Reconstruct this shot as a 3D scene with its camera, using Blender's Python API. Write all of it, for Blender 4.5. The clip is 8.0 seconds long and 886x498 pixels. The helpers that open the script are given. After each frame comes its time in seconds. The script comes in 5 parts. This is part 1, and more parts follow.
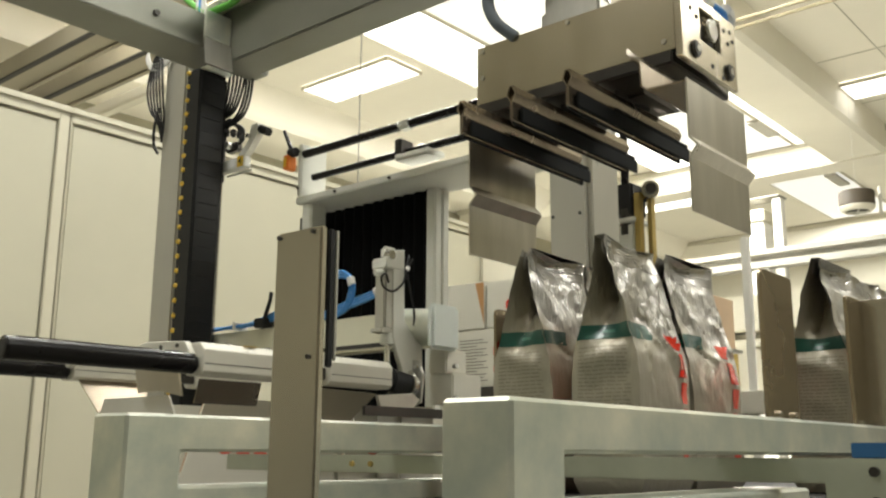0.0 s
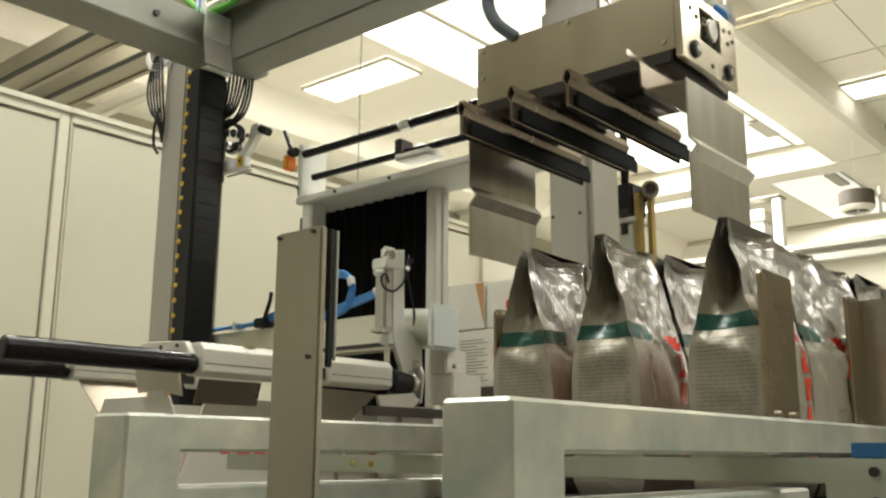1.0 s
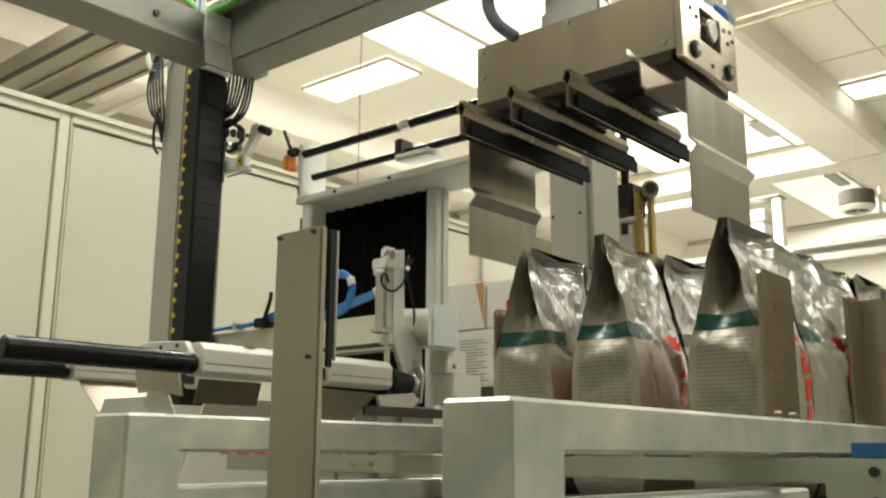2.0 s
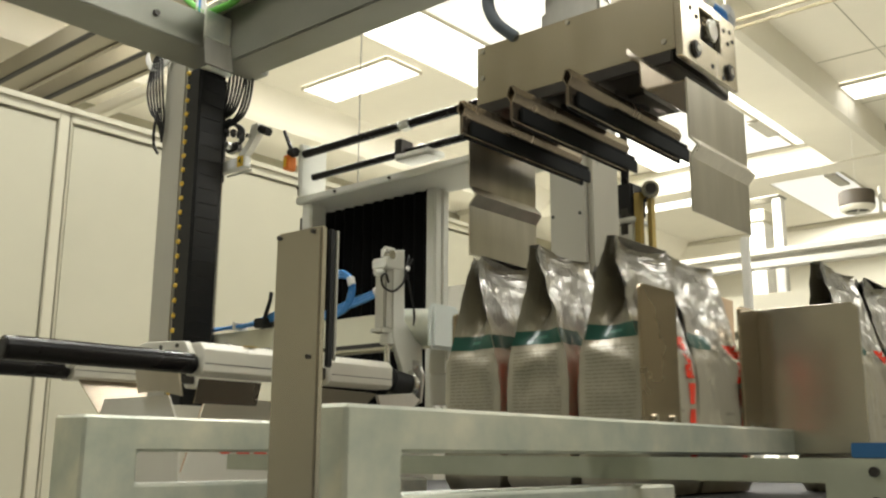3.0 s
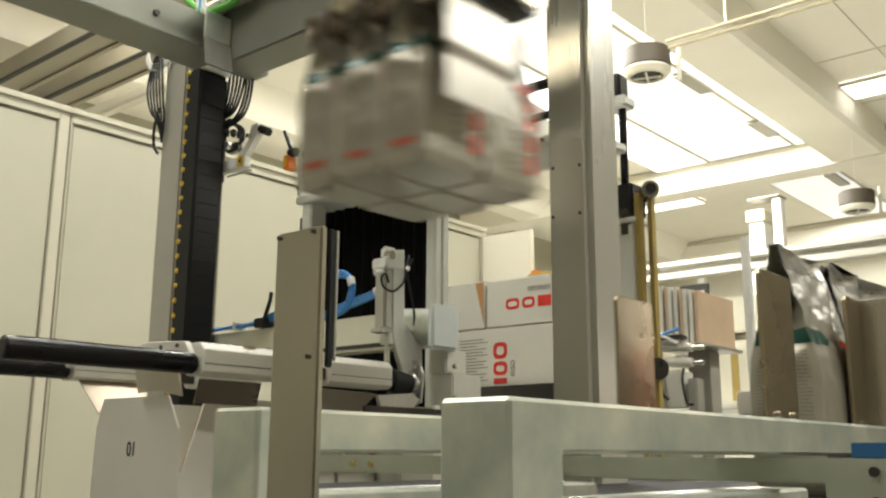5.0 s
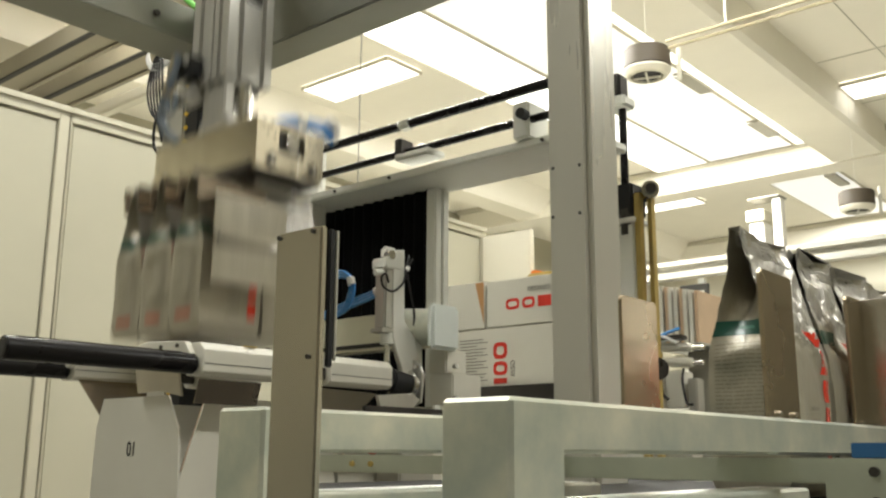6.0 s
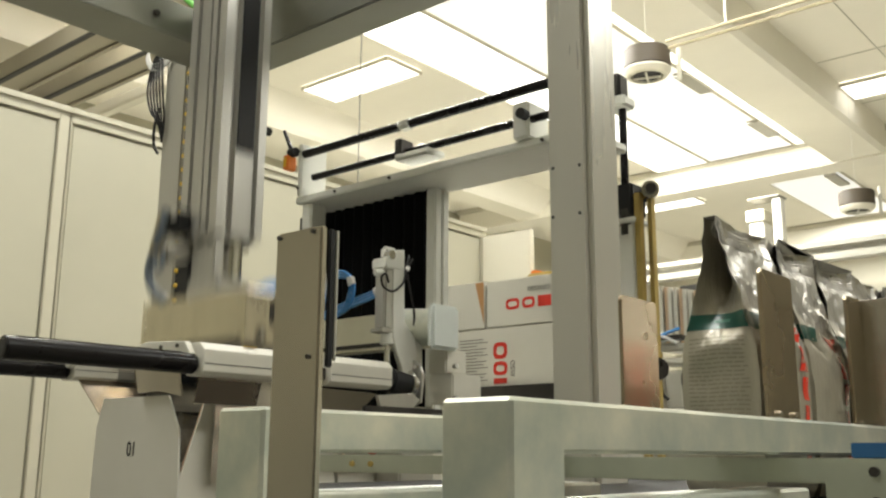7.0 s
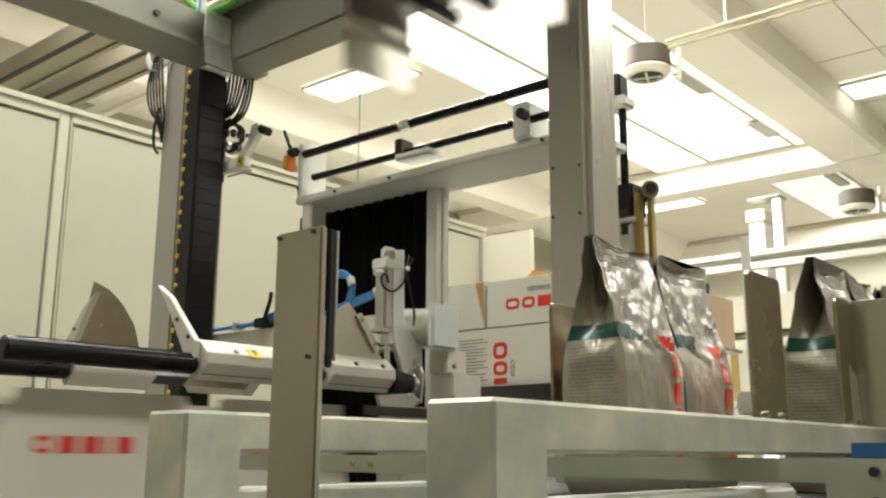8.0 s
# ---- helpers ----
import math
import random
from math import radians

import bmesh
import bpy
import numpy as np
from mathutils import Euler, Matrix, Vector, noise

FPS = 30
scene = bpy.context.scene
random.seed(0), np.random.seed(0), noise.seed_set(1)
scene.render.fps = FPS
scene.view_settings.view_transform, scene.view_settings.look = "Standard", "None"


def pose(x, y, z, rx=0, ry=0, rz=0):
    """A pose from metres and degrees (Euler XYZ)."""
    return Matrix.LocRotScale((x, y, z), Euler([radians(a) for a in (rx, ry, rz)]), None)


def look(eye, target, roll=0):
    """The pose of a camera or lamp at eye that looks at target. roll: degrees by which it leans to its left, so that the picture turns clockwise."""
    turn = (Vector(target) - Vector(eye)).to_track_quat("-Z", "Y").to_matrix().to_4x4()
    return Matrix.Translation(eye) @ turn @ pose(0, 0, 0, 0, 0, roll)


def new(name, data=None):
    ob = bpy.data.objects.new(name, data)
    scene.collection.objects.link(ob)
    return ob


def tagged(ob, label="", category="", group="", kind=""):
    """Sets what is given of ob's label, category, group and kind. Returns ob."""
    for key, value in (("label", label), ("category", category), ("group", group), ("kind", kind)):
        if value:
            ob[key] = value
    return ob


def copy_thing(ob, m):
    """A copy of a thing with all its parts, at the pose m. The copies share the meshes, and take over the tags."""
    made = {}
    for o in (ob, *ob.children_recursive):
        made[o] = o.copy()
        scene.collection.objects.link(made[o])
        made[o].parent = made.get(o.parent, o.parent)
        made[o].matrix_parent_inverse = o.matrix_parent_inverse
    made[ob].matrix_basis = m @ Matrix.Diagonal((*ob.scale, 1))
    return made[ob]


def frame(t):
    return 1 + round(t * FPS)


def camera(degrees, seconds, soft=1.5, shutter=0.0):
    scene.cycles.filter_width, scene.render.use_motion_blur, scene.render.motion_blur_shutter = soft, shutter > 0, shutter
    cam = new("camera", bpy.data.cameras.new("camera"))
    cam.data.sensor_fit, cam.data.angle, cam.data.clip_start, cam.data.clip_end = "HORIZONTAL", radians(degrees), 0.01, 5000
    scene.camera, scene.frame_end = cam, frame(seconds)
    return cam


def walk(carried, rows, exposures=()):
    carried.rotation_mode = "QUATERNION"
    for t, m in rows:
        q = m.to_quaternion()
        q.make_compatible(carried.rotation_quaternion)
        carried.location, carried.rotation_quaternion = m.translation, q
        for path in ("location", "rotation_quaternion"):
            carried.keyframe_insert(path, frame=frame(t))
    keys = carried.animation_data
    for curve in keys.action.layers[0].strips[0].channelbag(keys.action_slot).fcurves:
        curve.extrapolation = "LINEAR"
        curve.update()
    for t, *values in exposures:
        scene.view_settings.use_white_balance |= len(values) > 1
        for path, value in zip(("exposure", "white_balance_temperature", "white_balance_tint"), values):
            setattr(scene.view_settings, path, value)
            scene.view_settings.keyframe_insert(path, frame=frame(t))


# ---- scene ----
# Camera: stands still beside a case packer, eye 1.15 m above the floor.
EYE = 1.15
cam = camera(50.1, 8.0, soft=2.3, shutter=1.0)


def eye_pose():
    yaw, tilt = radians(40.467), radians(12.164)
    way = Vector((math.cos(tilt) * math.cos(yaw), math.cos(tilt) * math.sin(yaw), math.sin(tilt)))
    return look((0, 0, EYE), Vector((0, 0, EYE)) + way, 0.31)


walk(cam, [(0.0, eye_pose()), (8.0, eye_pose())], exposures=[(0.0, 0.06, 6500, 10), (8.0, 0.06, 6500, 10)])

# ---- world and lights ----
world = bpy.data.worlds.new("world")
scene.world = world
world.use_nodes = True
world.node_tree.nodes["Background"].inputs[0].default_value = (1.0, 0.99, 0.93, 1)
world.node_tree.nodes["Background"].inputs[1].default_value = 0.15

CEIL = EYE + 3.6
WARM = (1.0, 0.995, 0.93)


def strip_lamp(name, x, y, sx, sy, watts, z=CEIL - 0.06):
    data = bpy.data.lights.new(name, "AREA")
    data.shape, data.size, data.size_y = "RECTANGLE", sx, sy
    data.energy, data.color = watts, WARM
    ob = new(name, data)
    ob.location = (x, y, z)
    return ob


strip_lamp("strip_light_hall", 6.3, 5.2, 8.0, 0.6, 520)
strip_lamp("strip_light_aisle", 6.9, 4.1, 6.6, 0.5, 560)
strip_lamp("strip_light_far_bay", 13.4, 4.2, 2.4, 0.6, 230)
strip_lamp("strip_light_machine", 1.5, 2.0, 7.0, 0.6, 235)
strip_lamp("strip_light_rear", 3.2, -2.2, 7.0, 0.6, 270)
# ---- materials ----
def nodes_of(name):
    m = bpy.data.materials.new(name)
    m.use_nodes = True
    t = m.node_tree
    return m, t, t.nodes["Principled BSDF"]


def add(t, kind, **values):
    n = t.nodes.new(kind)
    for key, value in values.items():
        n.inputs[key.replace("_", " ")].default_value = value
    return n


def surface(name, colour, rough=0.5, metal=0.0, vary=0.12, scale=6.0, grain=120.0, bump=0.04, stretch=(1, 1, 1), other=None, rough_vary=0.12, coat=0.0, spec=0.5):
    """A painted, metal or paper surface with variation at two scales."""
    m, t, b = nodes_of(name)
    co = t.nodes.new("ShaderNodeTexCoord")
    mp = t.nodes.new("ShaderNodeMapping")
    mp.inputs["Scale"].default_value = stretch
    t.links.new(co.outputs["Object"], mp.inputs["Vector"])
    big = add(t, "ShaderNodeTexNoise", Scale=scale, Detail=5.0, Roughness=0.6)
    fine = add(t, "ShaderNodeTexNoise", Scale=grain, Detail=3.0)
    for n in (big, fine):
        t.links.new(mp.outputs[0], n.inputs["Vector"])
    ramp = t.nodes.new("ShaderNodeValToRGB")
    ramp.color_ramp.elements[0].position, ramp.color_ramp.elements[1].position = 0.3, 0.72
    low = other or [c * (1 - vary) for c in colour]
    high = [min(1, c * (1 + vary * 0.6)) for c in colour]
    ramp.color_ramp.elements[0].color = (*low, 1)
    ramp.color_ramp.elements[1].color = (*high, 1)
    t.links.new(big.outputs["Fac"], ramp.inputs["Fac"])
    t.links.new(ramp.outputs["Color"], b.inputs["Base Color"])
    mix = t.nodes.new("ShaderNodeMapRange")
    mix.inputs["To Min"].default_value = max(0.03, rough - rough_vary)
    mix.inputs["To Max"].default_value = min(1, rough + rough_vary)
    t.links.new(big.outputs["Fac"], mix.inputs["Value"])
    t.links.new(mix.outputs[0], b.inputs["Roughness"])
    b.inputs["Metallic"].default_value = metal
    b.inputs["Coat Weight"].default_value = coat
    b.inputs["Specular IOR Level"].default_value = spec
    if bump:
        bp = t.nodes.new("ShaderNodeBump")
        bp.inputs["Strength"].default_value = bump
        bp.inputs["Distance"].default_value = 0.002
        t.links.new(fine.outputs["Fac"], bp.inputs["Height"])
        t.links.new(bp.outputs[0], b.inputs["Normal"])
    return m


def glow(name, colour, strength):
    m, t, b = nodes_of(name)
    b.inputs["Base Color"].default_value = (0.8, 0.8, 0.78, 1)
    b.inputs["Emission Color"].default_value = (*colour, 1)
    b.inputs["Emission Strength"].default_value = strength
    return m


def math_node(t, kind, a, b=None):
    n = t.nodes.new("ShaderNodeMath")
    n.operation = kind
    for k, v in enumerate((a, b)):
        if v is None:
            continue
        if isinstance(v, (int, float)):
            n.inputs[k].default_value = v
        else:
            t.links.new(v, n.inputs[k])
    return n.outputs[0]


def ranged(t, value, a, b, low, high):
    n = t.nodes.new("ShaderNodeMapRange")
    for name, v in (("From Min", a), ("From Max", b), ("To Min", low), ("To Max", high)):
        n.inputs[name].default_value = v
    t.links.new(value, n.inputs["Value"])
    return n.outputs[0]


def foil(name, silver=(0.47, 0.455, 0.415), printed=(0.40, 0.37, 0.295), lean=0.44, crease_top=0.60, metal_top=0.55, rough_top=0.33, crease_low=0.14, rough_low=0.38):
    """Laminated pouch foil: bare silver at the top, printed taupe lower down, long fine creases."""
    m, t, b = nodes_of(name)
    co = t.nodes.new("ShaderNodeTexCoord")
    info = t.nodes.new("ShaderNodeObjectInfo")
    far = math_node(t, "MULTIPLY", info.outputs["Random"], 7.0)
    rnd = t.nodes.new("ShaderNodeCombineXYZ")
    for k in range(3):
        t.links.new(far, rnd.inputs[k])
    plus = t.nodes.new("ShaderNodeVectorMath")
    t.links.new(co.outputs["Object"], plus.inputs[0])
    t.links.new(rnd.outputs[0], plus.inputs[1])
    sep = t.nodes.new("ShaderNodeSeparateXYZ")
    t.links.new(co.outputs["Object"], sep.inputs[0])
    # long ridges that run down and across the panel in two slants
    total = None
    for turn, squeeze, size, weight in ((0.62, 0.20, 58.0, 1.0), (-0.35, 0.26, 95.0, 0.6), (0.9, 0.35, 190.0, 0.3)):
        mp = t.nodes.new("ShaderNodeMapping")
        mp.inputs["Rotation"].default_value = (0.2, turn, 0.0)
        mp.inputs["Scale"].default_value = (1.0, 1.0, squeeze)
        t.links.new(plus.outputs[0], mp.inputs["Vector"])
        n = add(t, "ShaderNodeTexNoise", Scale=size, Detail=1.0, Roughness=0.5, Distortion=0.6)
        t.links.new(mp.outputs[0], n.inputs["Vector"])
        ridge = math_node(t, "ABSOLUTE", math_node(t, "SUBTRACT", n.outputs["Fac"], 0.5))
        ridge = math_node(t, "MULTIPLY", ridge, weight)
        total = ridge if total is None else math_node(t, "ADD", total, ridge)
    fine = add(t, "ShaderNodeTexNoise", Scale=240.0, Detail=2.0)
    t.links.new(plus.outputs[0], fine.inputs["Vector"])
    height = math_node(t, "ADD", sep.outputs["Z"], math_node(t, "MULTIPLY", sep.outputs["X"], lean))
    up = ranged(t, height, 0.172, 0.198, 0.0, 1.0)
    colour = t.nodes.new("ShaderNodeMix")
    colour.data_type = "RGBA"
    colour.inputs[6].default_value = (*printed, 1)
    colour.inputs[7].default_value = (*silver, 1)
    t.links.new(up, colour.inputs[0])
    t.links.new(colour.outputs[2], b.inputs["Base Color"])
    t.links.new(ranged(t, up, 0, 1, 0.45, metal_top), b.inputs["Metallic"])
    t.links.new(ranged(t, up, 0, 1, rough_low, rough_top), b.inputs["Roughness"])
    b.inputs["Coat Weight"].default_value = 0.55
    b.inputs["Coat Roughness"].default_value = 0.09
    bp = t.nodes.new("ShaderNodeBump")
    bp.inputs["Distance"].default_value = 0.014
    t.links.new(ranged(t, up, 0, 1, crease_low, crease_top), bp.inputs["Strength"])
    t.links.new(total, bp.inputs["Height"])
    bf = t.nodes.new("ShaderNodeBump")
    bf.inputs["Distance"].default_value = 0.0006
    bf.inputs["Strength"].default_value = 0.25
    t.links.new(fine.outputs["Fac"], bf.inputs["Height"])
    t.links.new(bp.outputs[0], bf.inputs["Normal"])
    t.links.new(bf.outputs[0], b.inputs["Normal"])
    return m


GALV = surface("galvanised_steel", (0.76, 0.745, 0.64), 0.34, 0.74, 0.22, 13, 60, 0.05, other=(0.50, 0.565, 0.525))
GALV_RAIL = surface("zinc_plated_rail", (0.43, 0.45, 0.365), 0.38, 0.55, 0.2, 7, 90, 0.04)
STAINLESS = surface("brushed_stainless", (0.57, 0.525, 0.445), 0.24, 0.92, 0.10, 5, 90, 0.0, rough_vary=0.05, stretch=(6, 6, 0.8))
STAINLESS_DARK = surface("dark_stainless", (0.36, 0.30, 0.23), 0.26, 0.92, 0.12, 8, 90, 0.0, rough_vary=0.05, stretch=(5, 5, 0.9))
BRONZED = surface("bronze_tinted_stainless", (0.39, 0.32, 0.225), 0.27, 0.92, 0.16, 5, 90, 0.0, rough_vary=0.03)
FLAP_STEEL = surface("bright_stainless_flap", (0.62, 0.59, 0.52), 0.29, 0.92, 0.12, 7, 90, 0.0, rough_vary=0.04, stretch=(6, 6, 0.8))
BELT = surface("dark_conveyor_belt", (0.035, 0.034, 0.031), 0.7, 0.0, 0.2, 20, 200, 0.1, spec=0.2)
BRUSHED_HEAD = surface("satin_stainless", (0.66, 0.60, 0.475), 0.24, 0.95, 0.14, 5, 120, 0.0, rough_vary=0.1, stretch=(3, 3, 0.6))
ALU = surface("anodised_aluminium", (0.52, 0.51, 0.47), 0.38, 0.7, 0.1, 6, 150, 0.03, stretch=(7, 7, 0.5))
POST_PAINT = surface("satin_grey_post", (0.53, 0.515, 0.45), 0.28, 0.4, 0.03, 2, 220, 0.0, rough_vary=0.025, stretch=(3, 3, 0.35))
GREY_PAINT = surface("grey_powder_coat", (0.335, 0.32, 0.265), 0.42, 0.0, 0.08, 4, 300, 0.05)
# gantry steel, darkened in its colour because the beams get little light
GANTRY_SHADED = surface("gantry_steel_shaded", (0.23, 0.23, 0.195), 0.38, 0.45, 0.14, 5, 200, 0.03)
WHITE_PAINT = surface("white_gloss_paint", (0.80, 0.79, 0.74), 0.4, 0.0, 0.04, 5, 200, 0.02)
# for the added wall bands that darken the lower part of metal reflections
REFLECTED_DARK = surface("dark_reflection_band", (0.16, 0.18, 0.17), 0.6, 0.0, 0.08, 1.5, 40, 0.03)
LIGHT_PAINT = surface("light_grey_powder_coat", (0.68, 0.68, 0.62), 0.42, 0.0, 0.08, 5, 300, 0.05)
OFFWHITE = surface("offwhite_housing", (0.63, 0.61, 0.53), 0.42, 0.0, 0.08, 8, 220, 0.04)
PALE_BLUE = surface("pale_blue_white_cover", (0.66, 0.70, 0.67), 0.38, 0.0, 0.08, 8, 220, 0.04)
OLIVE = surface("pale_olive_paint", (0.74, 0.72, 0.58), 0.36, 0.15, 0.1, 5, 150, 0.04)
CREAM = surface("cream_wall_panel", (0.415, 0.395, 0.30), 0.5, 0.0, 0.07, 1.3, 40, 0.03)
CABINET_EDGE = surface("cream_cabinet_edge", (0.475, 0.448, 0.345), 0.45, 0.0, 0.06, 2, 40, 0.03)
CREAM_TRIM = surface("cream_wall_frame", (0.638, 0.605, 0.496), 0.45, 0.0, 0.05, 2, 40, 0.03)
PLASTER = surface("ceiling_plaster", (0.86, 0.82, 0.71), 0.8, 0.0, 0.05, 0.8, 30, 0.08)
BEAM_GREY = surface("roof_beam_paint", (0.32, 0.285, 0.21), 0.6, 0.0, 0.12, 1.2, 40, 0.06)
DRUM = surface("dark_drum_paint", (0.075, 0.058, 0.038), 0.6, 0.0, 0.12, 4, 60, 0.05)
BLACK = surface("black_plastic", (0.016, 0.016, 0.016), 0.5, 0.0, 0.2, 9, 160, 0.08, spec=0.25)
BLACK_GLOSS = surface("black_polished_tube", (0.009, 0.008, 0.008), 0.28, 0.0, 0.2, 9, 160, 0.03, spec=0.2)
RUBBER = surface("black_rubber", (0.012, 0.013, 0.013), 0.75, 0.0, 0.2, 30, 260, 0.2, spec=0.2)
CLOTH = surface("black_bellows_cloth", (0.006, 0.006, 0.006), 0.9, 0.0, 0.2, 20, 260, 0.2, spec=0.06)
CARD = surface("white_lined_cardboard", (0.60, 0.58, 0.50), 0.7, 0.0, 0.06, 5, 90, 0.06)
CARD_RAW = surface("brown_cardboard", (0.45, 0.24, 0.10), 0.8, 0.0, 0.12, 9, 120, 0.1)
CARD_EDGE = surface("cut_cardboard_edge", (0.55, 0.40, 0.26), 0.8, 0.0, 0.1, 9, 120, 0.05)
TAN_PLATE = surface("tan_metal_guide", (0.50, 0.45, 0.35), 0.4, 0.5, 0.12, 6, 120, 0.05)
RED_INK = surface("red_print", (0.62, 0.035, 0.02), 0.45, 0.0, 0.1, 20, 200, 0.02)
DULL_RED = surface("dull_red_print", (0.42, 0.10, 0.06), 0.35, 0.2, 0.15, 40, 200, 0.1)
SEAL = surface("crimped_foil_seal", (0.36, 0.345, 0.31), 0.3, 0.5, 0.2, 40, 200, 0.1, coat=0.3)
RED_FOIL = surface("red_foil_print", (0.80, 0.045, 0.02), 0.25, 0.15, 0.12, 40, 200, 0.1, coat=0.4)
GREEN_FOIL = surface("green_foil_print", (0.002, 0.060, 0.042), 0.34, 0.1, 0.15, 40, 200, 0.1, coat=0.4)
GREY_INK = surface("grey_print", (0.20, 0.19, 0.17), 0.6, 0.0, 0.1, 30, 200, 0.0)
PALE_INK = surface("pale_green_print", (0.05, 0.16, 0.12), 0.4, 0.1, 0.1, 30, 200, 0.0)
TAUPE_INK = surface("taupe_print", (0.29, 0.27, 0.215), 0.4, 0.4, 0.1, 30, 200, 0.0)
YELLOW = surface("yellow_label", (0.80, 0.52, 0.03), 0.5, 0.0, 0.08, 20, 200, 0.02)
YELLOW_DOT = surface("yellow_rivet", (0.75, 0.50, 0.06), 0.4, 0.0, 0.1, 60, 200, 0.02)
ORANGE = surface("orange_plastic", (0.75, 0.20, 0.02), 0.4, 0.0, 0.1, 20, 200, 0.03)
BLUE_TUBE = surface("blue_air_hose", (0.05, 0.24, 0.60), 0.3, 0.0, 0.12, 20, 200, 0.03, coat=0.2)
BLUE_PANEL = surface("blue_painted_panel", (0.02, 0.11, 0.27), 0.45, 0.0, 0.1, 10, 200, 0.03)
HOSE = surface("grey_blue_conduit", (0.12, 0.145, 0.17), 0.5, 0.0, 0.15, 30, 200, 0.06)
GREEN_CABLE = surface("green_cable", (0.12, 0.42, 0.06), 0.4, 0.0, 0.1, 20, 200, 0.03)
WHITE_CABLE = surface("white_cable", (0.7, 0.69, 0.66), 0.45, 0.0, 0.1, 20, 200, 0.03)
DULL_BRASS = surface("dull_brass", (0.36, 0.31, 0.22), 0.35, 0.8, 0.15, 20, 200, 0.05)
OCHRE_BELT = surface("ochre_drive_belt", (0.36, 0.26, 0.07), 0.6, 0.0, 0.15, 20, 200, 0.08)
PALE_OCHRE = surface("ochre_conduit_paint", (0.48, 0.42, 0.28), 0.5, 0.0, 0.08, 5, 100, 0.02)
CHROME = surface("chromed_steel", (0.72, 0.71, 0.68), 0.16, 1.0, 0.1, 10, 200, 0.02)
DARK_STEEL = surface("dark_oiled_steel", (0.06, 0.055, 0.05), 0.32, 0.6, 0.2, 10, 200, 0.05)
DARK_GAP = surface("dark_machine_interior", (0.05, 0.048, 0.043), 0.7, 0.0, 0.2, 10, 100, 0.05)
FLOOR = surface("grey_resin_floor", (0.30, 0.29, 0.255), 0.35, 0.0, 0.12, 2, 60, 0.05)
FOIL = foil("silver_pouch_foil")
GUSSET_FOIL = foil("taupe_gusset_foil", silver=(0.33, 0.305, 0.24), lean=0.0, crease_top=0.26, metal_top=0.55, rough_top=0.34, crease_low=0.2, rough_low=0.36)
GLOW_STRIP = glow("luminous_strip", (1.0, 0.975, 0.91), 2.2)
# weak emission that makes the pale ceiling beside the beam look brightly lit
GLOW_CEILING = glow("pale_ceiling_glow", (1.0, 0.99, 0.96), 0.5)
GLOW_PANEL = glow("luminous_panel", (1.0, 0.97, 0.9), 2.6)


# ---- mesh helpers ----
Z = EYE  # heights of things are given from the eye's level
ORIGIN = {}
REACH = 1.05  # the gripper head is drawn in units of 1.05 m
HEAD_BASE = Vector((1.0, 0.48, 0.482)) * REACH


def part(name, bm, material, parent=None, label="", smooth=False):
    mesh = bpy.data.meshes.new(name)
    bmesh.ops.recalc_face_normals(bm, faces=bm.faces)
    origin = ORIGIN[parent.name] if parent is not None else Vector((0, 0, -Z))
    if parent is not None and ORIGIN[parent.name] == HEAD_BASE:
        bm.transform(Matrix.Scale(REACH, 4))
    bm.transform(Matrix.Translation(-origin))
    bm.to_mesh(mesh)
    bm.free()
    mesh.materials.append(material)
    if smooth:
        for p in mesh.polygons:
            p.use_smooth = True
        mesh.set_sharp_from_angle(angle=radians(35))
    ob = new(name, mesh)
    ORIGIN[ob.name] = origin
    if parent is not None:
        ob.parent = parent
    if label:
        ob["label"] = label
    return ob


def thing(name, label, category, group="", kind="", base=(0, 0, 0)):
    """The Empty of a thing at its base; its parts are then given in the same coordinates as the base."""
    ob = new(name)
    ob.empty_display_size = 0.05
    ob.location = (base[0], base[1], base[2] + Z)
    ORIGIN[ob.name] = Vector(base)
    return tagged(ob, label, category, group, kind)


def box(x0, x1, y0, y1, z0, z1, bevel=0.002, bm=None):
    """A bevelled box between two corners."""
    bm = bm or bmesh.new()
    one = bmesh.new()
    bmesh.ops.create_cube(one, size=1)
    sx, sy, sz = x1 - x0, y1 - y0, z1 - z0
    for v in one.verts:
        v.co = ((x0 + x1) / 2 + v.co.x * sx, (y0 + y1) / 2 + v.co.y * sy, (z0 + z1) / 2 + v.co.z * sz)
    if bevel:
        bmesh.ops.bevel(one, geom=one.edges[:], offset=min(bevel, abs(sx) / 3, abs(sy) / 3, abs(sz) / 3), segments=2, affect="EDGES")
    return merge(bm, one)


def merge(bm, one):
    seen = {v: bm.verts.new(v.co) for v in one.verts}
    for f in one.faces:
        bm.faces.new([seen[v] for v in f.verts])
    one.free()
    return bm


def rod(a, b, r, bm=None, sides=16, r2=None, bevel=0.0):
    """A capped cylinder (or cone) from a to b."""
    bm = bm or bmesh.new()
    a, b = Vector(a), Vector(b)
    one = bmesh.new()
    bmesh.ops.create_cone(one, cap_ends=True, segments=sides, radius1=r, radius2=r if r2 is None else r2, depth=(b - a).length)
    if bevel:
        rims = [e for e in one.edges if abs(e.verts[0].co.z - e.verts[1].co.z) < 1e-6]
        bmesh.ops.bevel(one, geom=rims, offset=bevel, segments=2, affect="EDGES")
    m = Matrix.Translation((a + b) / 2) @ (b - a).to_track_quat("Z", "Y").to_matrix().to_4x4()
    one.transform(m)
    return merge(bm, one)


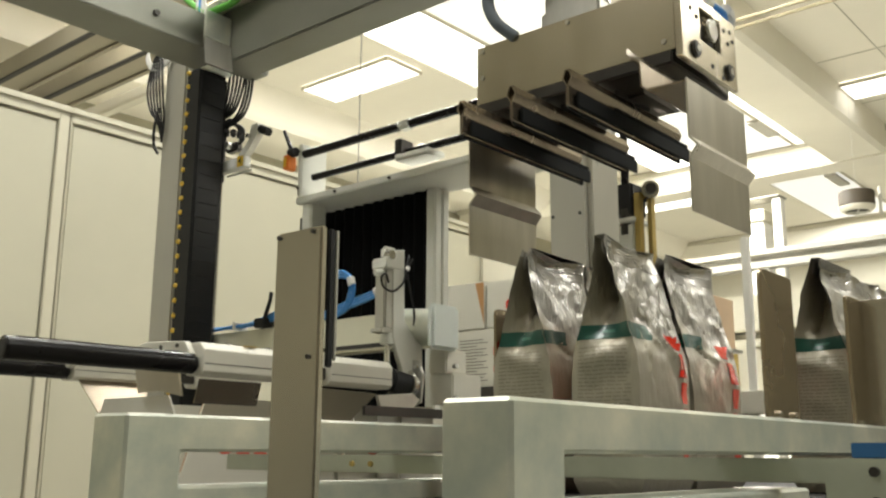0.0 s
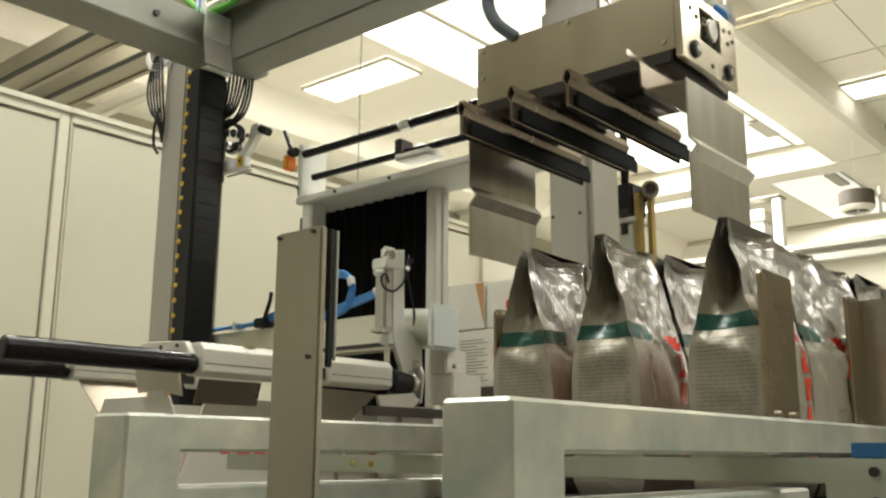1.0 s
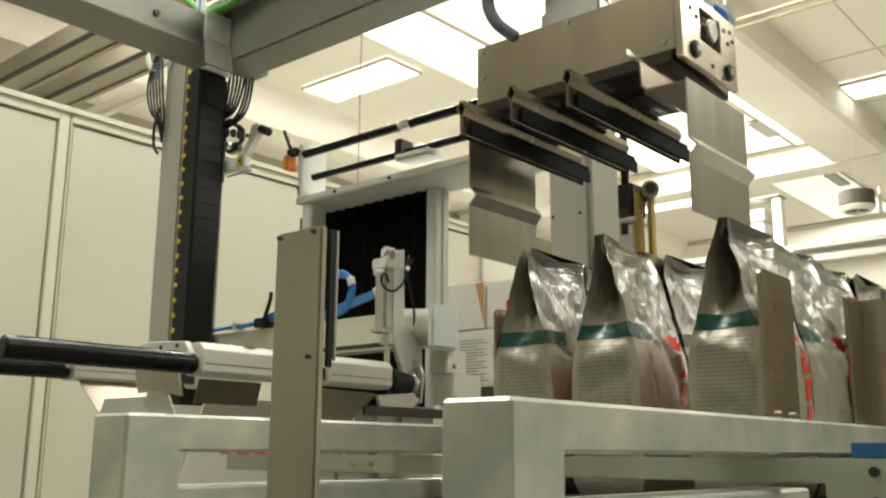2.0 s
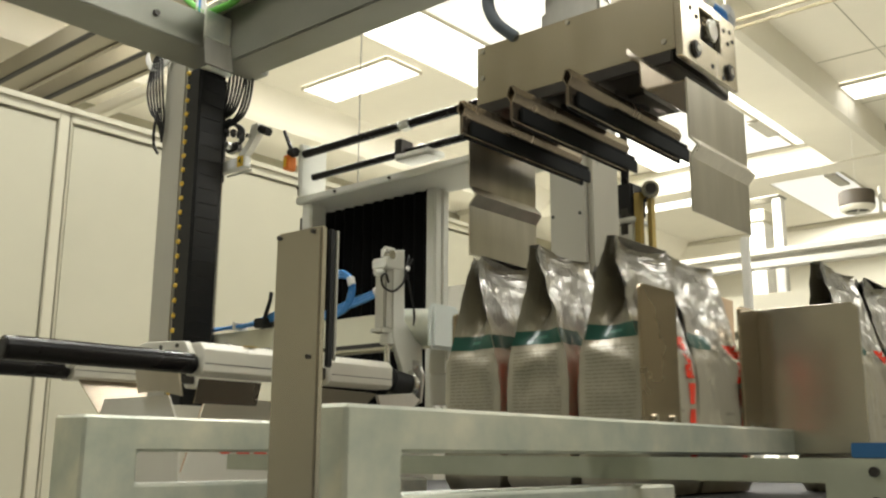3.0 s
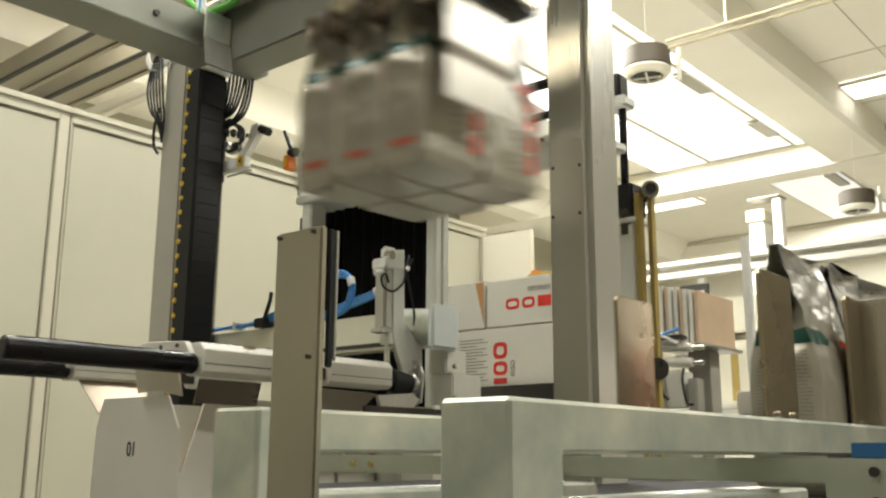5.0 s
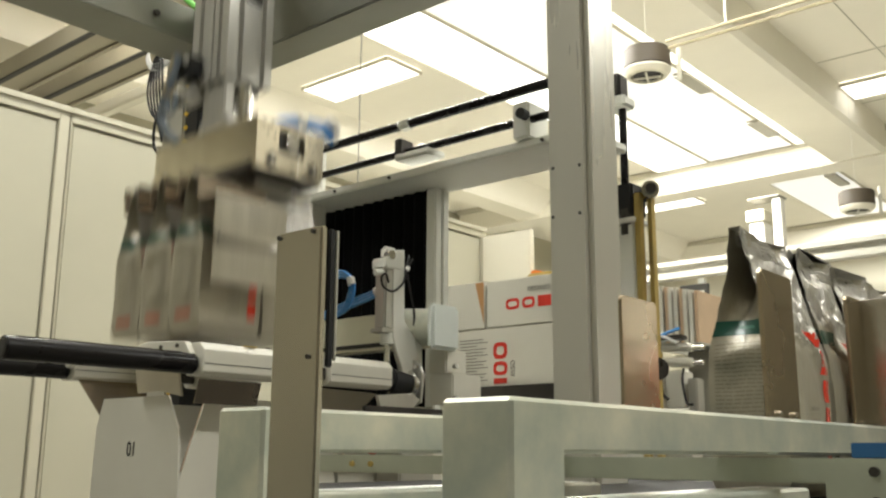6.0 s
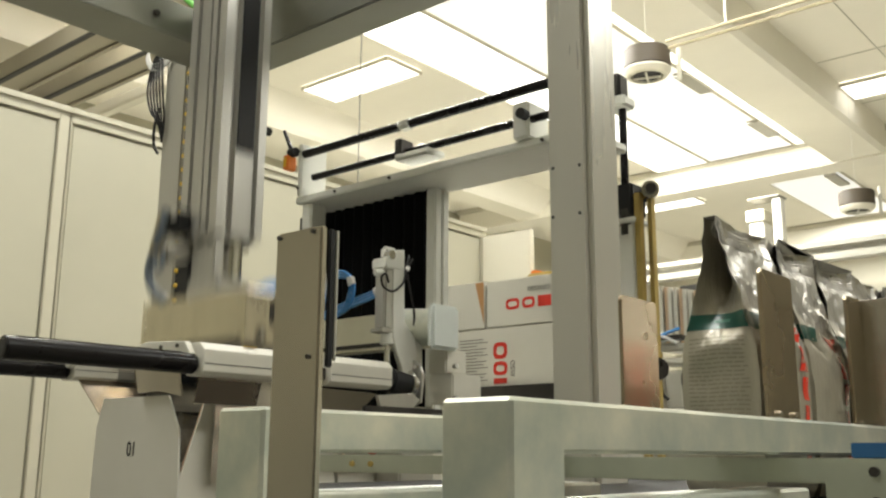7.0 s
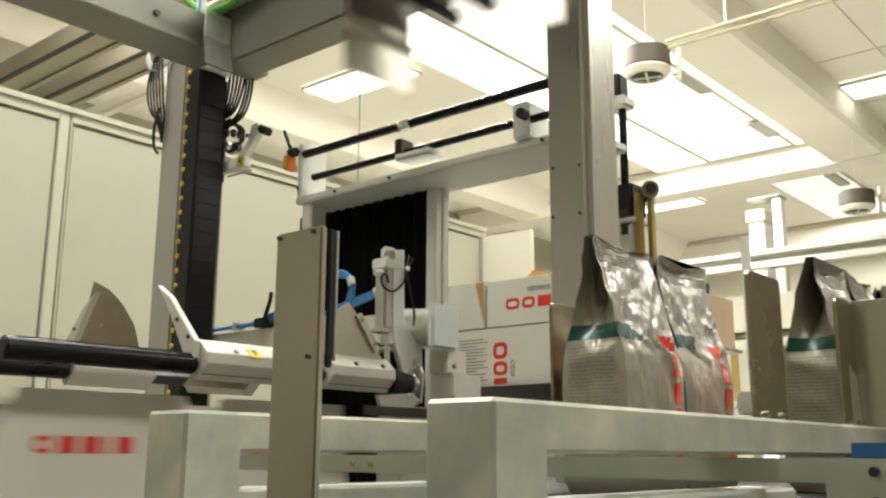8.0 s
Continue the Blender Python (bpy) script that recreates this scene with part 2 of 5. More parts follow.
def hose(points, r, bm=None, sides=10, steps=8, ribs=0.0):
    """A round tube along a smooth curve through the points."""
    bm = bm or bmesh.new()
    p = [Vector(q) for q in points]
    p = [p[0] * 2 - p[1]] + p + [p[-1] * 2 - p[-2]]
    line = []
    for i in range(1, len(p) - 2):
        for k in range(steps):
            t = k / steps
            a, b, c, d = p[i - 1:i + 3]
            line.append(0.5 * (2 * b + (c - a) * t + (2 * a - 5 * b + 4 * c - d) * t * t + (3 * b - a - 3 * c + d) * t ** 3))
    line.append(p[-2])
    rings = []
    side = None
    for i, q in enumerate(line):
        way = (line[min(i + 1, len(line) - 1)] - line[max(i - 1, 0)]).normalized()
        if side is None:
            side = way.orthogonal().normalized()
        side = (side - way * side.dot(way)).normalized()
        up = way.cross(side)
        rr = r * (1 + (ribs if i % 2 else 0))
        rings.append([bm.verts.new(q + rr * (side * math.cos(k * math.tau / sides) + up * math.sin(k * math.tau / sides))) for k in range(sides)])
    for a, b in zip(rings, rings[1:]):
        for k in range(sides):
            bm.faces.new((a[k], a[(k + 1) % sides], b[(k + 1) % sides], b[k]))
    bm.faces.new(rings[0])
    bm.faces.new(rings[-1][::-1])
    return bm


def sheet(outline, axis, a, b, bm=None, bevel=0.0):
    """A flat outline extruded from a to b along an axis; outline gives the two other coordinates in x, y, z order."""
    bm = bm or bmesh.new()
    one = bmesh.new()
    k = "xyz".index(axis)

    def place(p, w):
        q = list(p)
        q.insert(k, w)
        return q
    low = [one.verts.new(place(p, a)) for p in outline]
    high = [one.verts.new(place(p, b)) for p in outline]
    one.faces.new(low)
    one.faces.new(high[::-1])
    n = len(outline)
    for i in range(n):
        one.faces.new((low[i], low[(i + 1) % n], high[(i + 1) % n], high[i]))
    bmesh.ops.recalc_face_normals(one, faces=one.faces)
    if bevel:
        bmesh.ops.bevel(one, geom=one.edges[:], offset=bevel, segments=1, affect="EDGES")
    return merge(bm, one)


def bent(profile, axis, a, b, t=0.002, bm=None):
    """Sheet metal: an open profile thickened by t and extruded along an axis."""
    pts = [Vector(p) for p in profile]
    off = []
    for i, p in enumerate(pts):
        d0 = (pts[i] - pts[i - 1]).normalized() if i else (pts[1] - pts[0]).normalized()
        d1 = (pts[i + 1] - pts[i]).normalized() if i < len(pts) - 1 else d0
        d = (d0 + d1).normalized()
        off.append(p + Vector((-d.y, d.x)) * t / max(0.4, d.dot(d0)))
    return sheet([tuple(p) for p in pts] + [tuple(p) for p in off[::-1]], axis, a, b, bm)


def ring(axis, a, b, cu, cv, ru, rv, t, bm=None, sides=28):
    """A flat elliptical ring, printed-letter thin, between a and b along an axis; rounder than an ellipse at the corners."""
    bm = bm or bmesh.new()
    k = "xyz".index(axis)

    def loop(w, u, v):
        out = []
        for i in range(sides):
            c, s = math.cos(i * math.tau / sides), math.sin(i * math.tau / sides)
            q = [cu + u * math.copysign(abs(c) ** 0.62, c), cv + v * math.copysign(abs(s) ** 0.62, s)]
            q.insert(k, w)
            out.append(bm.verts.new(q))
        return out
    loops = [loop(a, ru, rv), loop(a, ru - t, rv - t), loop(b, ru - t, rv - t), loop(b, ru, rv)]
    for p, q in zip(loops, loops[1:] + loops[:1]):
        for i in range(sides):
            bm.faces.new((p[i], p[(i + 1) % sides], q[(i + 1) % sides], q[i]))
    return bm


def plate_with_hole(x0, x1, z0, z1, hx0, hx1, hz0, hz1, y0, y1):
    """A flat plate in one piece with a rectangular hole through it."""
    bm = bmesh.new()
    loops = []
    for y, q in ((y0, (x0, x1, z0, z1)), (y0, (hx0, hx1, hz0, hz1)), (y1, (hx0, hx1, hz0, hz1)), (y1, (x0, x1, z0, z1))):
        a, b, c, d = q
        loops.append([bm.verts.new(p) for p in ((a, y, c), (b, y, c), (b, y, d), (a, y, d))])
    for p, q in zip(loops, loops[1:] + loops[:1]):
        for i in range(4):
            bm.faces.new((p[i], p[(i + 1) % 4], q[(i + 1) % 4], q[i]))
    bmesh.ops.bevel(bm, geom=bm.edges[:], offset=0.001, segments=1, affect="EDGES")
    return bm


def letters(text, size, material, parent, m, name="lettering", depth=0.0004):
    """Lettering in the built-in font, turned into a mesh, on a part."""
    data = bpy.data.curves.new(name, "FONT")
    data.body, data.size, data.extrude, data.align_x, data.align_y = text, size, depth, "CENTER", "CENTER"
    tmp = bpy.data.objects.new(name, data)
    mesh = bpy.data.meshes.new_from_object(tmp)
    bpy.data.objects.remove(tmp)
    mesh.transform(Matrix.Translation(-ORIGIN[parent.name]) @ m)
    mesh.materials.append(material)
    ob = new(name, mesh)
    ob.parent = parent
    return ob

# ---- the hall ----
def setting(name, bm, material, label, category):
    return tagged(part(name, bm, material), label, category, kind="structure")


HI = 3.6
setting("floor", box(-6, 16, -6, 9, -Z - 0.1, -Z, 0), FLOOR, "grey resin factory floor under the machine", "floor")
setting("ceiling", box(-6, 16.2, -6, 9.2, HI, HI + 0.15, 0), PLASTER, "cream plastered ceiling of the hall", "ceiling")
setting("wall_west", box(-6.2, -6, -6, 9, -Z, HI, 0), CREAM, "plain cream wall behind the camera", "wall")
# unseen dark wall bands, added to give the metal a gradient to reflect
setting("reflection_band_west", box(-5.995, -5.98, -6, 9, -Z, 0.1, 0), REFLECTED_DARK, "unseen dark band added along the wall for reflections", "wall")
setting("reflection_band_south", box(-5.97, 16, -5.995, -5.98, -Z, 0.1, 0), REFLECTED_DARK, "unseen dark band added along the side wall for reflections", "wall")
setting("wall_south", box(-6, 16, -6.2, -6, -Z, HI, 0), CREAM, "plain cream side wall", "wall")
setting("wall_north", box(-6, 16, 9, 9.2, -Z, HI, 0), CREAM, "plain cream far wall", "wall")
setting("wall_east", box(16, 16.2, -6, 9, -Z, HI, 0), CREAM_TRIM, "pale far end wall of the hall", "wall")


def luminous(name, x0, x1, y0, y1, z, label, material, group=""):
    ob = thing(name, label, "ceiling light", group, base=((x0 + x1) / 2, (y0 + y1) / 2, z))
    fr = bmesh.new()
    w = 0.012
    for q in ((x0 - w, x1 + w, y0 - w, y0), (x0 - w, x1 + w, y1, y1 + w), (x0 - w, x0, y0, y1), (x1, x1 + w, y0, y1)):
        box(*q, z - 0.02, z + 0.02, 0.004, fr)
    part("frame_trim", fr, CREAM_TRIM, ob)
    part("diffuser", box(x0, x1, y0, y1, z - 0.004, z + 0.02, 0), material, ob)
    return ob


luminous("strip_light", 3.4, 10.75, 4.84, 5.52, HI - 0.03, "long glowing white strip light set in the ceiling", GLOW_STRIP)
luminous("strip_light", 4.2, 10.75, 3.56, 3.73, HI - 0.03, "narrow glowing strip light along a roof beam", GLOW_STRIP)
# no lamp: the strong light on this pale ceiling is given as emission
luminous("strip_light", 4.2, 10.75, 3.775, 4.80, HI - 0.03, "broad pale ceiling field beside a roof beam, glowing to look brightly lit", GLOW_CEILING)
luminous("strip_light", 12.05, 14.7, 3.72, 4.62, HI - 0.03, "pale glowing ceiling field in the far bay", GLOW_CEILING)
luminous("strip_light", -2.0, 5.0, 1.7, 2.3, HI - 0.03, "glowing strip light above the machine", GLOW_STRIP)
luminous("strip_light", -0.3, 6.7, -2.5, -1.9, HI - 0.03, "glowing strip light behind the camera", GLOW_STRIP)
for px, py in ((5.90, 5.72), (9.24, 1.56), (12.1, 5.72), (3.0, 7.6), (1.2, 6.4)):
    luminous("ceiling_panel_light", px, px + 0.46, py, py + 1.18, HI - 0.03, "glowing white rectangular ceiling panel light", GLOW_PANEL, "ceiling panel lights")


def roof_beam(x0, x1, y0, y1, drop, label, material=PLASTER, slope=0.25, soft=0.2):
    """A roof beam along x with sloping flanks."""
    ob = thing("roof_beam", label, "beam", kind="structure", base=((x0 + x1) / 2, (y0 + y1) / 2, HI))
    out = [(y1 + slope, HI), (y1, HI - drop), (y0 + 0.07, HI - drop), (y0 + 0.02, HI - drop + 0.04), (y0 - soft, HI)]
    part("beam_body", sheet(out, "x", x0, x1), material, ob)
    return ob


roof_beam(-6, 10.79, 2.75, 3.35, 0.32, "cream roof beam with a steep flank", slope=0.14, soft=0.0)
roof_beam(-6, 16, 7.35, 7.8, 0.3, "cream roof beam near the far wall")
for bx, wide in ((10.8, 0.42), (15.0, 0.4)):
    ob = thing("cross_beam", "cream cross beam under the hall ceiling", "beam", kind="structure", base=(bx, 1.5, HI))
    part("beam_body", box(bx, bx + wide, -5.9, 8.9, HI - 0.33, HI - 0.005, 0.02), PLASTER, ob)
    part("beam_ledge", box(bx - 0.05, bx, -5.9, 8.9, HI - 0.07, HI - 0.006, 0.01), CREAM_TRIM, ob)

seams = bmesh.new()
for y in (2.2, 1.55, 0.9):
    box(3.0, 10.79, y, y + 0.007, HI - 0.006, HI - 0.0005, 0, seams)
for x in (6.2, 7.4, 8.6, 9.95):
    box(x, x + 0.009, 0.2, 2.74, HI - 0.006, HI - 0.0005, 0, seams)
setting("ceiling_trim", seams, CABINET_EDGE, "thin cream joint strips between ceiling boards", "trim")

# grey beams over the cabinets
for bx in (3.04, 3.45):
    ob = thing("ceiling_joist", "grey-brown painted steel joist under the ceiling", "beam", kind="structure", base=(bx, 5, 2.8))
    part("web", box(bx, bx + 0.21, 3.9, 8.99, 2.82, 2.98, 0.006), BEAM_GREY, ob)
    for y in (4.2, 6.2, 8.2):
        part("hanger", box(bx + 0.09, bx + 0.11, y, y + 0.02, 2.98, HI, 0.002), BEAM_GREY, ob)
    part("flange", box(bx - 0.02, bx + 0.02, 3.9, 8.99, 2.80, 2.819, 0.003), DARK_GAP, ob)
    part("flange", box(bx + 0.19, bx + 0.23, 3.9, 8.99, 2.80, 2.819, 0.003), BEAM_GREY, ob)
ob = thing("ceiling_duct", "ochre duct running under the ceiling", "duct", base=(3.95, 6.2, 2.8))
part("duct", box(3.90, 4.0, 5.2, 8.99, 2.80, 2.90, 0.01), CREAM_TRIM, ob)
part("duct_hanger", box(3.93, 3.97, 6.4, 6.44, 2.9, HI, 0.003), DARK_GAP, ob)

# ---- cream partition of cabinets ----
def cabinet(x0, x1, y, top, label):
    ob = thing("wall_cabinet", label, "cabinet", "cream cabinets", base=((x0 + x1) / 2, y, -Z))
    part("body", box(x0 + 0.004, x1 - 0.004, y + 0.02, y + 0.5, -Z, top - 0.012, 0.006), CREAM, ob)
    fr = bmesh.new()
    w = 0.045
    box(x0 + 0.003, x0 + 0.010, y, y + 0.02, -Z, top, 0.002, fr)
    box(x1 - w, x1 - 0.003, y, y + 0.02, -Z, top, 0.003, fr)
    box(x0 + 0.010, x1 - w, y, y + 0.02, top - w, top, 0.003, fr)
    part("door_frame", fr, CABINET_EDGE, ob)
    part("door_panel", box(x0 + 0.014, x1 - w - 0.006, y + 0.008, y + 0.02, -Z + 0.05, top - w - 0.008, 0.004), CREAM, ob)
    part("top_rail", box(x0, x1, y - 0.01, y + 0.5, top - 0.01, top + 0.015, 0.003), CABINET_EDGE, ob)
    return ob


for k in range(-3, 2):
    cabinet(1.715 + 1.31 * k, 1.715 + 1.31 * (k + 1), 3.36, 1.29, "tall cream painted metal cabinet with framed door")

# ---- machine frame ----
ob = thing("machine_post", "grey powder-coated square steel machine post", "post", "machine posts", base=(1.40, 0.87, -Z))
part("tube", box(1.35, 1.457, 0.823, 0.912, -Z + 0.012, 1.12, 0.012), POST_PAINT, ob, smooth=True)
part("foot_plate", box(1.31, 1.49, 0.78, 0.96, -Z, -Z + 0.012, 0.002), GALV, ob)
for hx, hz in ((0.8965, 0.4935), (0.842, 0.4895), (0.8985, 0.405), (0.8435, 0.404)):
    part("bolt_hole", rod((1.3490, hx, hz), (1.352, hx, hz), 0.0032, sides=10), DARK_GAP, ob)

ob = thing("machine_column", "grey painted steel column with a black cable cover", "post", "machine posts", base=(1.40, 2.09, -Z))
part("tube", box(1.35, 1.45, 2.046, 2.144, -Z, 1.06, 0.006), GREY_PAINT, ob)
cover = part("cable_cover", box(1.352, 1.432, 1.985, 2.0455, -0.9, 0.985, 0.004), BLACK, ob, "ribbed black cable cover")
rb = bmesh.new()
for k in range(29):
    z0 = -0.10 + 0.0379 * k
    box(1.357, 1.430, 1.9835, 1.986, z0, z0 + 0.036, 0.0012, rb)
part("cover_rib", rb, BLACK, cover)
tb = bmesh.new()
for k in range(170):
    z0 = -0.10 + 0.0063 * k
    box(1.435, 1.4415, 1.988, 2.0, z0, z0 + 0.0036, 0, tb)
part("toothed_rack", tb, BLACK, cover)
for k in range(28):
    z0 = 0.977 - 0.0379 * k
    part("rivet", rod((1.3515, 2.0355, z0), (1.3465, 2.0355, z0), 0.007, sides=10, r2=0.005), YELLOW_DOT, cover)
part("head_plate", box(1.345, 1.435, 1.968, 1.984, 0.975, 1.062, 0.003), GALV, ob, "bright galvanised plate at the column head")

# long gantry beam along y and cross beam along x, at the column's head
ob = thing("gantry_beam", "grey painted gantry beam over the machine", "beam", base=(1.34, 1.2, 0.925))
part("lower_web", box(1.30, 1.40, -0.6, 1.835, 0.925, 1.065, 0.004), GANTRY_SHADED, ob)
part("upper_flange", box(1.27, 1.43, -0.6, 1.99, 1.067, 1.085, 0.003), GALV, ob)
ob = thing("cross_beam_machine", "grey painted cross beam meeting the gantry", "beam", base=(0.5, 1.87, 0.95))
part("web", box(-1.2, 1.46, 1.84, 1.905, 0.952, 1.05, 0.004), GANTRY_SHADED, ob)
part("lower_flange", box(-1.2, 1.298, 1.80, 1.93, 0.94, 0.951, 0.002), GANTRY_SHADED, ob)


for bx in (0.55, 0.95, 1.12):
    part("bolt", rod((bx, 1.84, 1.0), (bx, 1.832, 1.0), 0.008, sides=6), DARK_STEEL, ob)

# ---- rod rack with the bellows curtain behind the machine ----
ob = thing("rod_rack", "light grey beam carrying two black guide rods", "guide rack", base=(1.53, 1.4, 0.57))
part("beam", box(1.50, 1.66, 0.92, 1.765, 0.604, 0.622, 0.003), LIGHT_PAINT, ob)
part("guide_rod", rod((1.50, 0.93, 0.729), (1.50, 1.735, 0.729), 0.0105), BLACK_GLOSS, ob, smooth=True)
part("guide_rod", rod((1.50, 0.95, 0.662), (1.50, 1.70, 0.662), 0.0085), BLACK_GLOSS, ob, smooth=True)
part("end_plate", box(1.49, 1.575, 1.735, 1.75, 0.622, 0.755, 0.003), LIGHT_PAINT, ob)
part("end_plate", box(1.487, 1.56, 1.045, 1.085, 0.622, 0.70, 0.004), LIGHT_PAINT, ob)
part("knob", rod((1.485, 1.05, 0.667), (1.465, 1.05, 0.667), 0.011), BLACK, ob, smooth=True)
part("slider", box(1.47, 1.53, 1.30, 1.40, 0.637, 0.652, 0.003), LIGHT_PAINT, ob)
part("slider_jaw", box(1.475, 1.52, 1.385, 1.405, 0.645, 0.69, 0.003), DARK_STEEL, ob)
part("collar", box(1.485, 1.515, 1.372, 1.41, 0.717, 0.737, 0.006), LIGHT_PAINT, ob)
for by in (0.99, 1.02, 1.44, 1.62):
    part("beam_bolt", rod((1.4995, by, 0.6125), (1.4955, by, 0.6125), 0.004, sides=6), DARK_STEEL, ob)
for by, bz in ((1.737, 0.64), (1.737, 0.735)):
    part("plate_screw", rod((1.489, by + 0.006, bz), (1.4865, by + 0.006, bz), 0.0035, sides=8), DARK_STEEL, ob)
part("left_upright", box(1.51, 1.56, 1.715, 1.75, -Z, 0.603, 0.003), LIGHT_PAINT, ob)
part("right_upright", box(1.598, 1.622, 1.387, 1.416, -Z, 0.603, 0.003), LIGHT_PAINT, ob)
part("cover_strip", box(1.623, 1.645, 1.385, 1.397, -0.3, 0.603, 0.002), LIGHT_PAINT, ob)

ob = thing("bellows_curtain", "black pleated bellows curtain under the guide beam", "curtain", base=(1.61, 1.62, -0.12))
fold = []
n = 26
for k in range(n + 1):
    fold.append((1.60 + (0.012 if k % 2 else 0), 1.417 + (1.86 - 1.417) * k / n))
part("pleats", sheet(fold + [(1.625, 1.86), (1.625, 1.417)], "z", -0.12, 0.603), CLOTH, ob)

ob = thing("clamp_lever", "orange and black clamping lever on the rack end", "lever", base=(1.49, 1.765, 0.68))
part("body", box(1.47, 1.50, 1.765, 1.783, 0.690, 0.728, 0.003), ORANGE, ob)
part("hub", rod((1.485, 1.772, 0.735), (1.485, 1.751, 0.735), 0.012), BLACK, ob, smooth=True)
part("handle", rod((1.485, 1.766, 0.737), (1.485, 1.800, 0.80), 0.006, r2=0.004), BLACK, ob, smooth=True)
part("label_bar", box(1.468, 1.4695, 1.769, 1.779, 0.697, 0.721, 0), YELLOW, ob)

# ---- collating table ----
ob = thing("table_rail", "zinc-plated side rail of the collating table", "rail", base=(0.85, 0.7, -0.05))
part("rail", box(0.845, 0.87, 0.215, 1.12, -0.0235, -0.0025, 0.001), GALV_RAIL, ob)
part("lower_rail", box(0.852, 0.87, 0.215, 1.12, -0.075, -0.056, 0.001), GALV_RAIL, ob)
part("end_block", box(0.835, 0.8445, 0.20, 0.288, -0.10, -0.0027, 0.002), GALV_RAIL, ob)
for hy, hz in ((0.247, -0.013), (0.247, -0.037)):
    part("bolt", rod((0.8352, hy, hz), (0.832, hy, hz), 0.0042, sides=12), DARK_STEEL, ob)
for hy in (0.866, 0.834):
    part("bolt", rod((0.8452, hy, -0.013), (0.842, hy, -0.013), 0.0035, sides=12), OCHRE_BELT, ob)
part("leg", box(0.85, 0.87, 0.30, 0.34, -Z, -0.0755, 0.002), GALV_RAIL, ob)
part("leg", box(0.85, 0.87, 1.06, 1.10, -Z, -0.0755, 0.002), GALV_RAIL, ob)
ob = thing("table_deck", "dark steel deck that the coffee bags stand on", "table", base=(1.2, 0.6, -0.05))
part("deck", box(0.885, 3.4, 0.25, 1.15, -0.075, -0.047, 0.002), BELT, ob)
part("support", box(1.6, 1.7, 0.4, 1.0, -Z, -0.0755, 0.002), GREY_PAINT, ob)
part("skirt", box(0.905, 0.912, 0.25, 1.15, -0.55, -0.0755, 0.002), GREY_PAINT, ob)

# ---- foreground guide plate ----
ob = thing("guide_plate", "upright stainless guide plate with a black edge strip", "plate", base=(0.42, 0.49, -Z))
part("plate", box(0.42, 0.4265, 0.466, 0.513, -Z, 0.1505, 0.0015), STAINLESS, ob)
part("edge_strip", box(0.4268, 0.4325, 0.4645, 0.4675, 0.055, 0.149, 0.001), BLACK, ob)
part("edge_cap", box(0.4328, 0.4352, 0.4640, 0.4680, 0.06, 0.1485, 0.0006), ALU, ob)
for hy, hz in ((0.509, 0.147), (0.474, 0.147), (0.475, 0.062)):
    part("screw", rod((0.4202, hy, hz), (0.4185, hy, hz), 0.0016, sides=10), DARK_STEEL, ob)
# ---- coffee bags ----
BAG_W, BAG_D, BAG_H = 0.137, 0.088, 0.297


def smooth01(a, b, v):
    t = max(0.0, min(1.0, (v - a) / (b - a)))
    return t * t * (3 - 2 * t)


def fold_lines(seed):
    """Creases of the broad faces: start, end, height and half width, in metres on the panel."""
    rng = random.Random(seed)
    lines = [(-0.062, 0.255, 0.055, 0.128 + 0.02 * rng.random(), 0.0045, 0.016)]
    for k in range(22):
        x, z = rng.uniform(-0.06, 0.05), rng.uniform(0.17, 0.27)
        a, long = rng.uniform(-1.5, -0.35), rng.uniform(0.025, 0.075)
        lines.append((x, z, x + long * math.cos(a), z + long * math.sin(a), rng.choice((-1, 1)) * rng.uniform(0.0018, 0.0042), rng.uniform(0.004, 0.008)))
    for k in range(5):
        x, z = rng.uniform(-0.06, 0.06), rng.uniform(0.05, 0.15)
        a, long = rng.uniform(-2.2, -0.9), rng.uniform(0.03, 0.07)
        lines.append((x, z, x + long * math.cos(a), z + long * math.sin(a), rng.uniform(-0.0016, 0.0016), rng.uniform(0.008, 0.014)))
    return lines


FOLDS = {seed: fold_lines(seed) for seed in (1, 4, 9)}


def creased(x, z, seed):
    """How far the broad face stands out at a point by its creases."""
    out = 0.0
    for ax, az, bx, bz, tall, wide in FOLDS[seed]:
        dx, dz = bx - ax, bz - az
        k = ((x - ax) * dx + (z - az) * dz) / (dx * dx + dz * dz)
        if -0.1 < k < 1.1:
            d = abs((x - ax) * dz - (z - az) * dx) / math.hypot(dx, dz)
            if d < wide:
                out += tall * (1 - d / wide) * math.sin(math.pi * max(0.0, min(1.0, (k + 0.1) / 1.2))) ** 0.6
    return out


def pouch_ring(z, seed):
    """Half depth, half width and inward gusset fold of the pouch at a height."""
    lift = max(0.0, min(1.0, (z - 0.165) / 0.125)) * 0.85 + 0.15 * smooth01(0.13, 0.19, z)
    half_d = BAG_D / 2 * (1 - 0.86 * lift)
    half_w = BAG_W / 2 * (1 + 0.012 * math.sin(z * 40 + seed))
    fold = 0.066 * smooth01(0.163, 0.268, z)
    if z < 0.014:
        cut = 0.005 * (1 - z / 0.014)
        half_d, half_w = half_d - cut, half_w - cut
    return half_d, half_w, fold


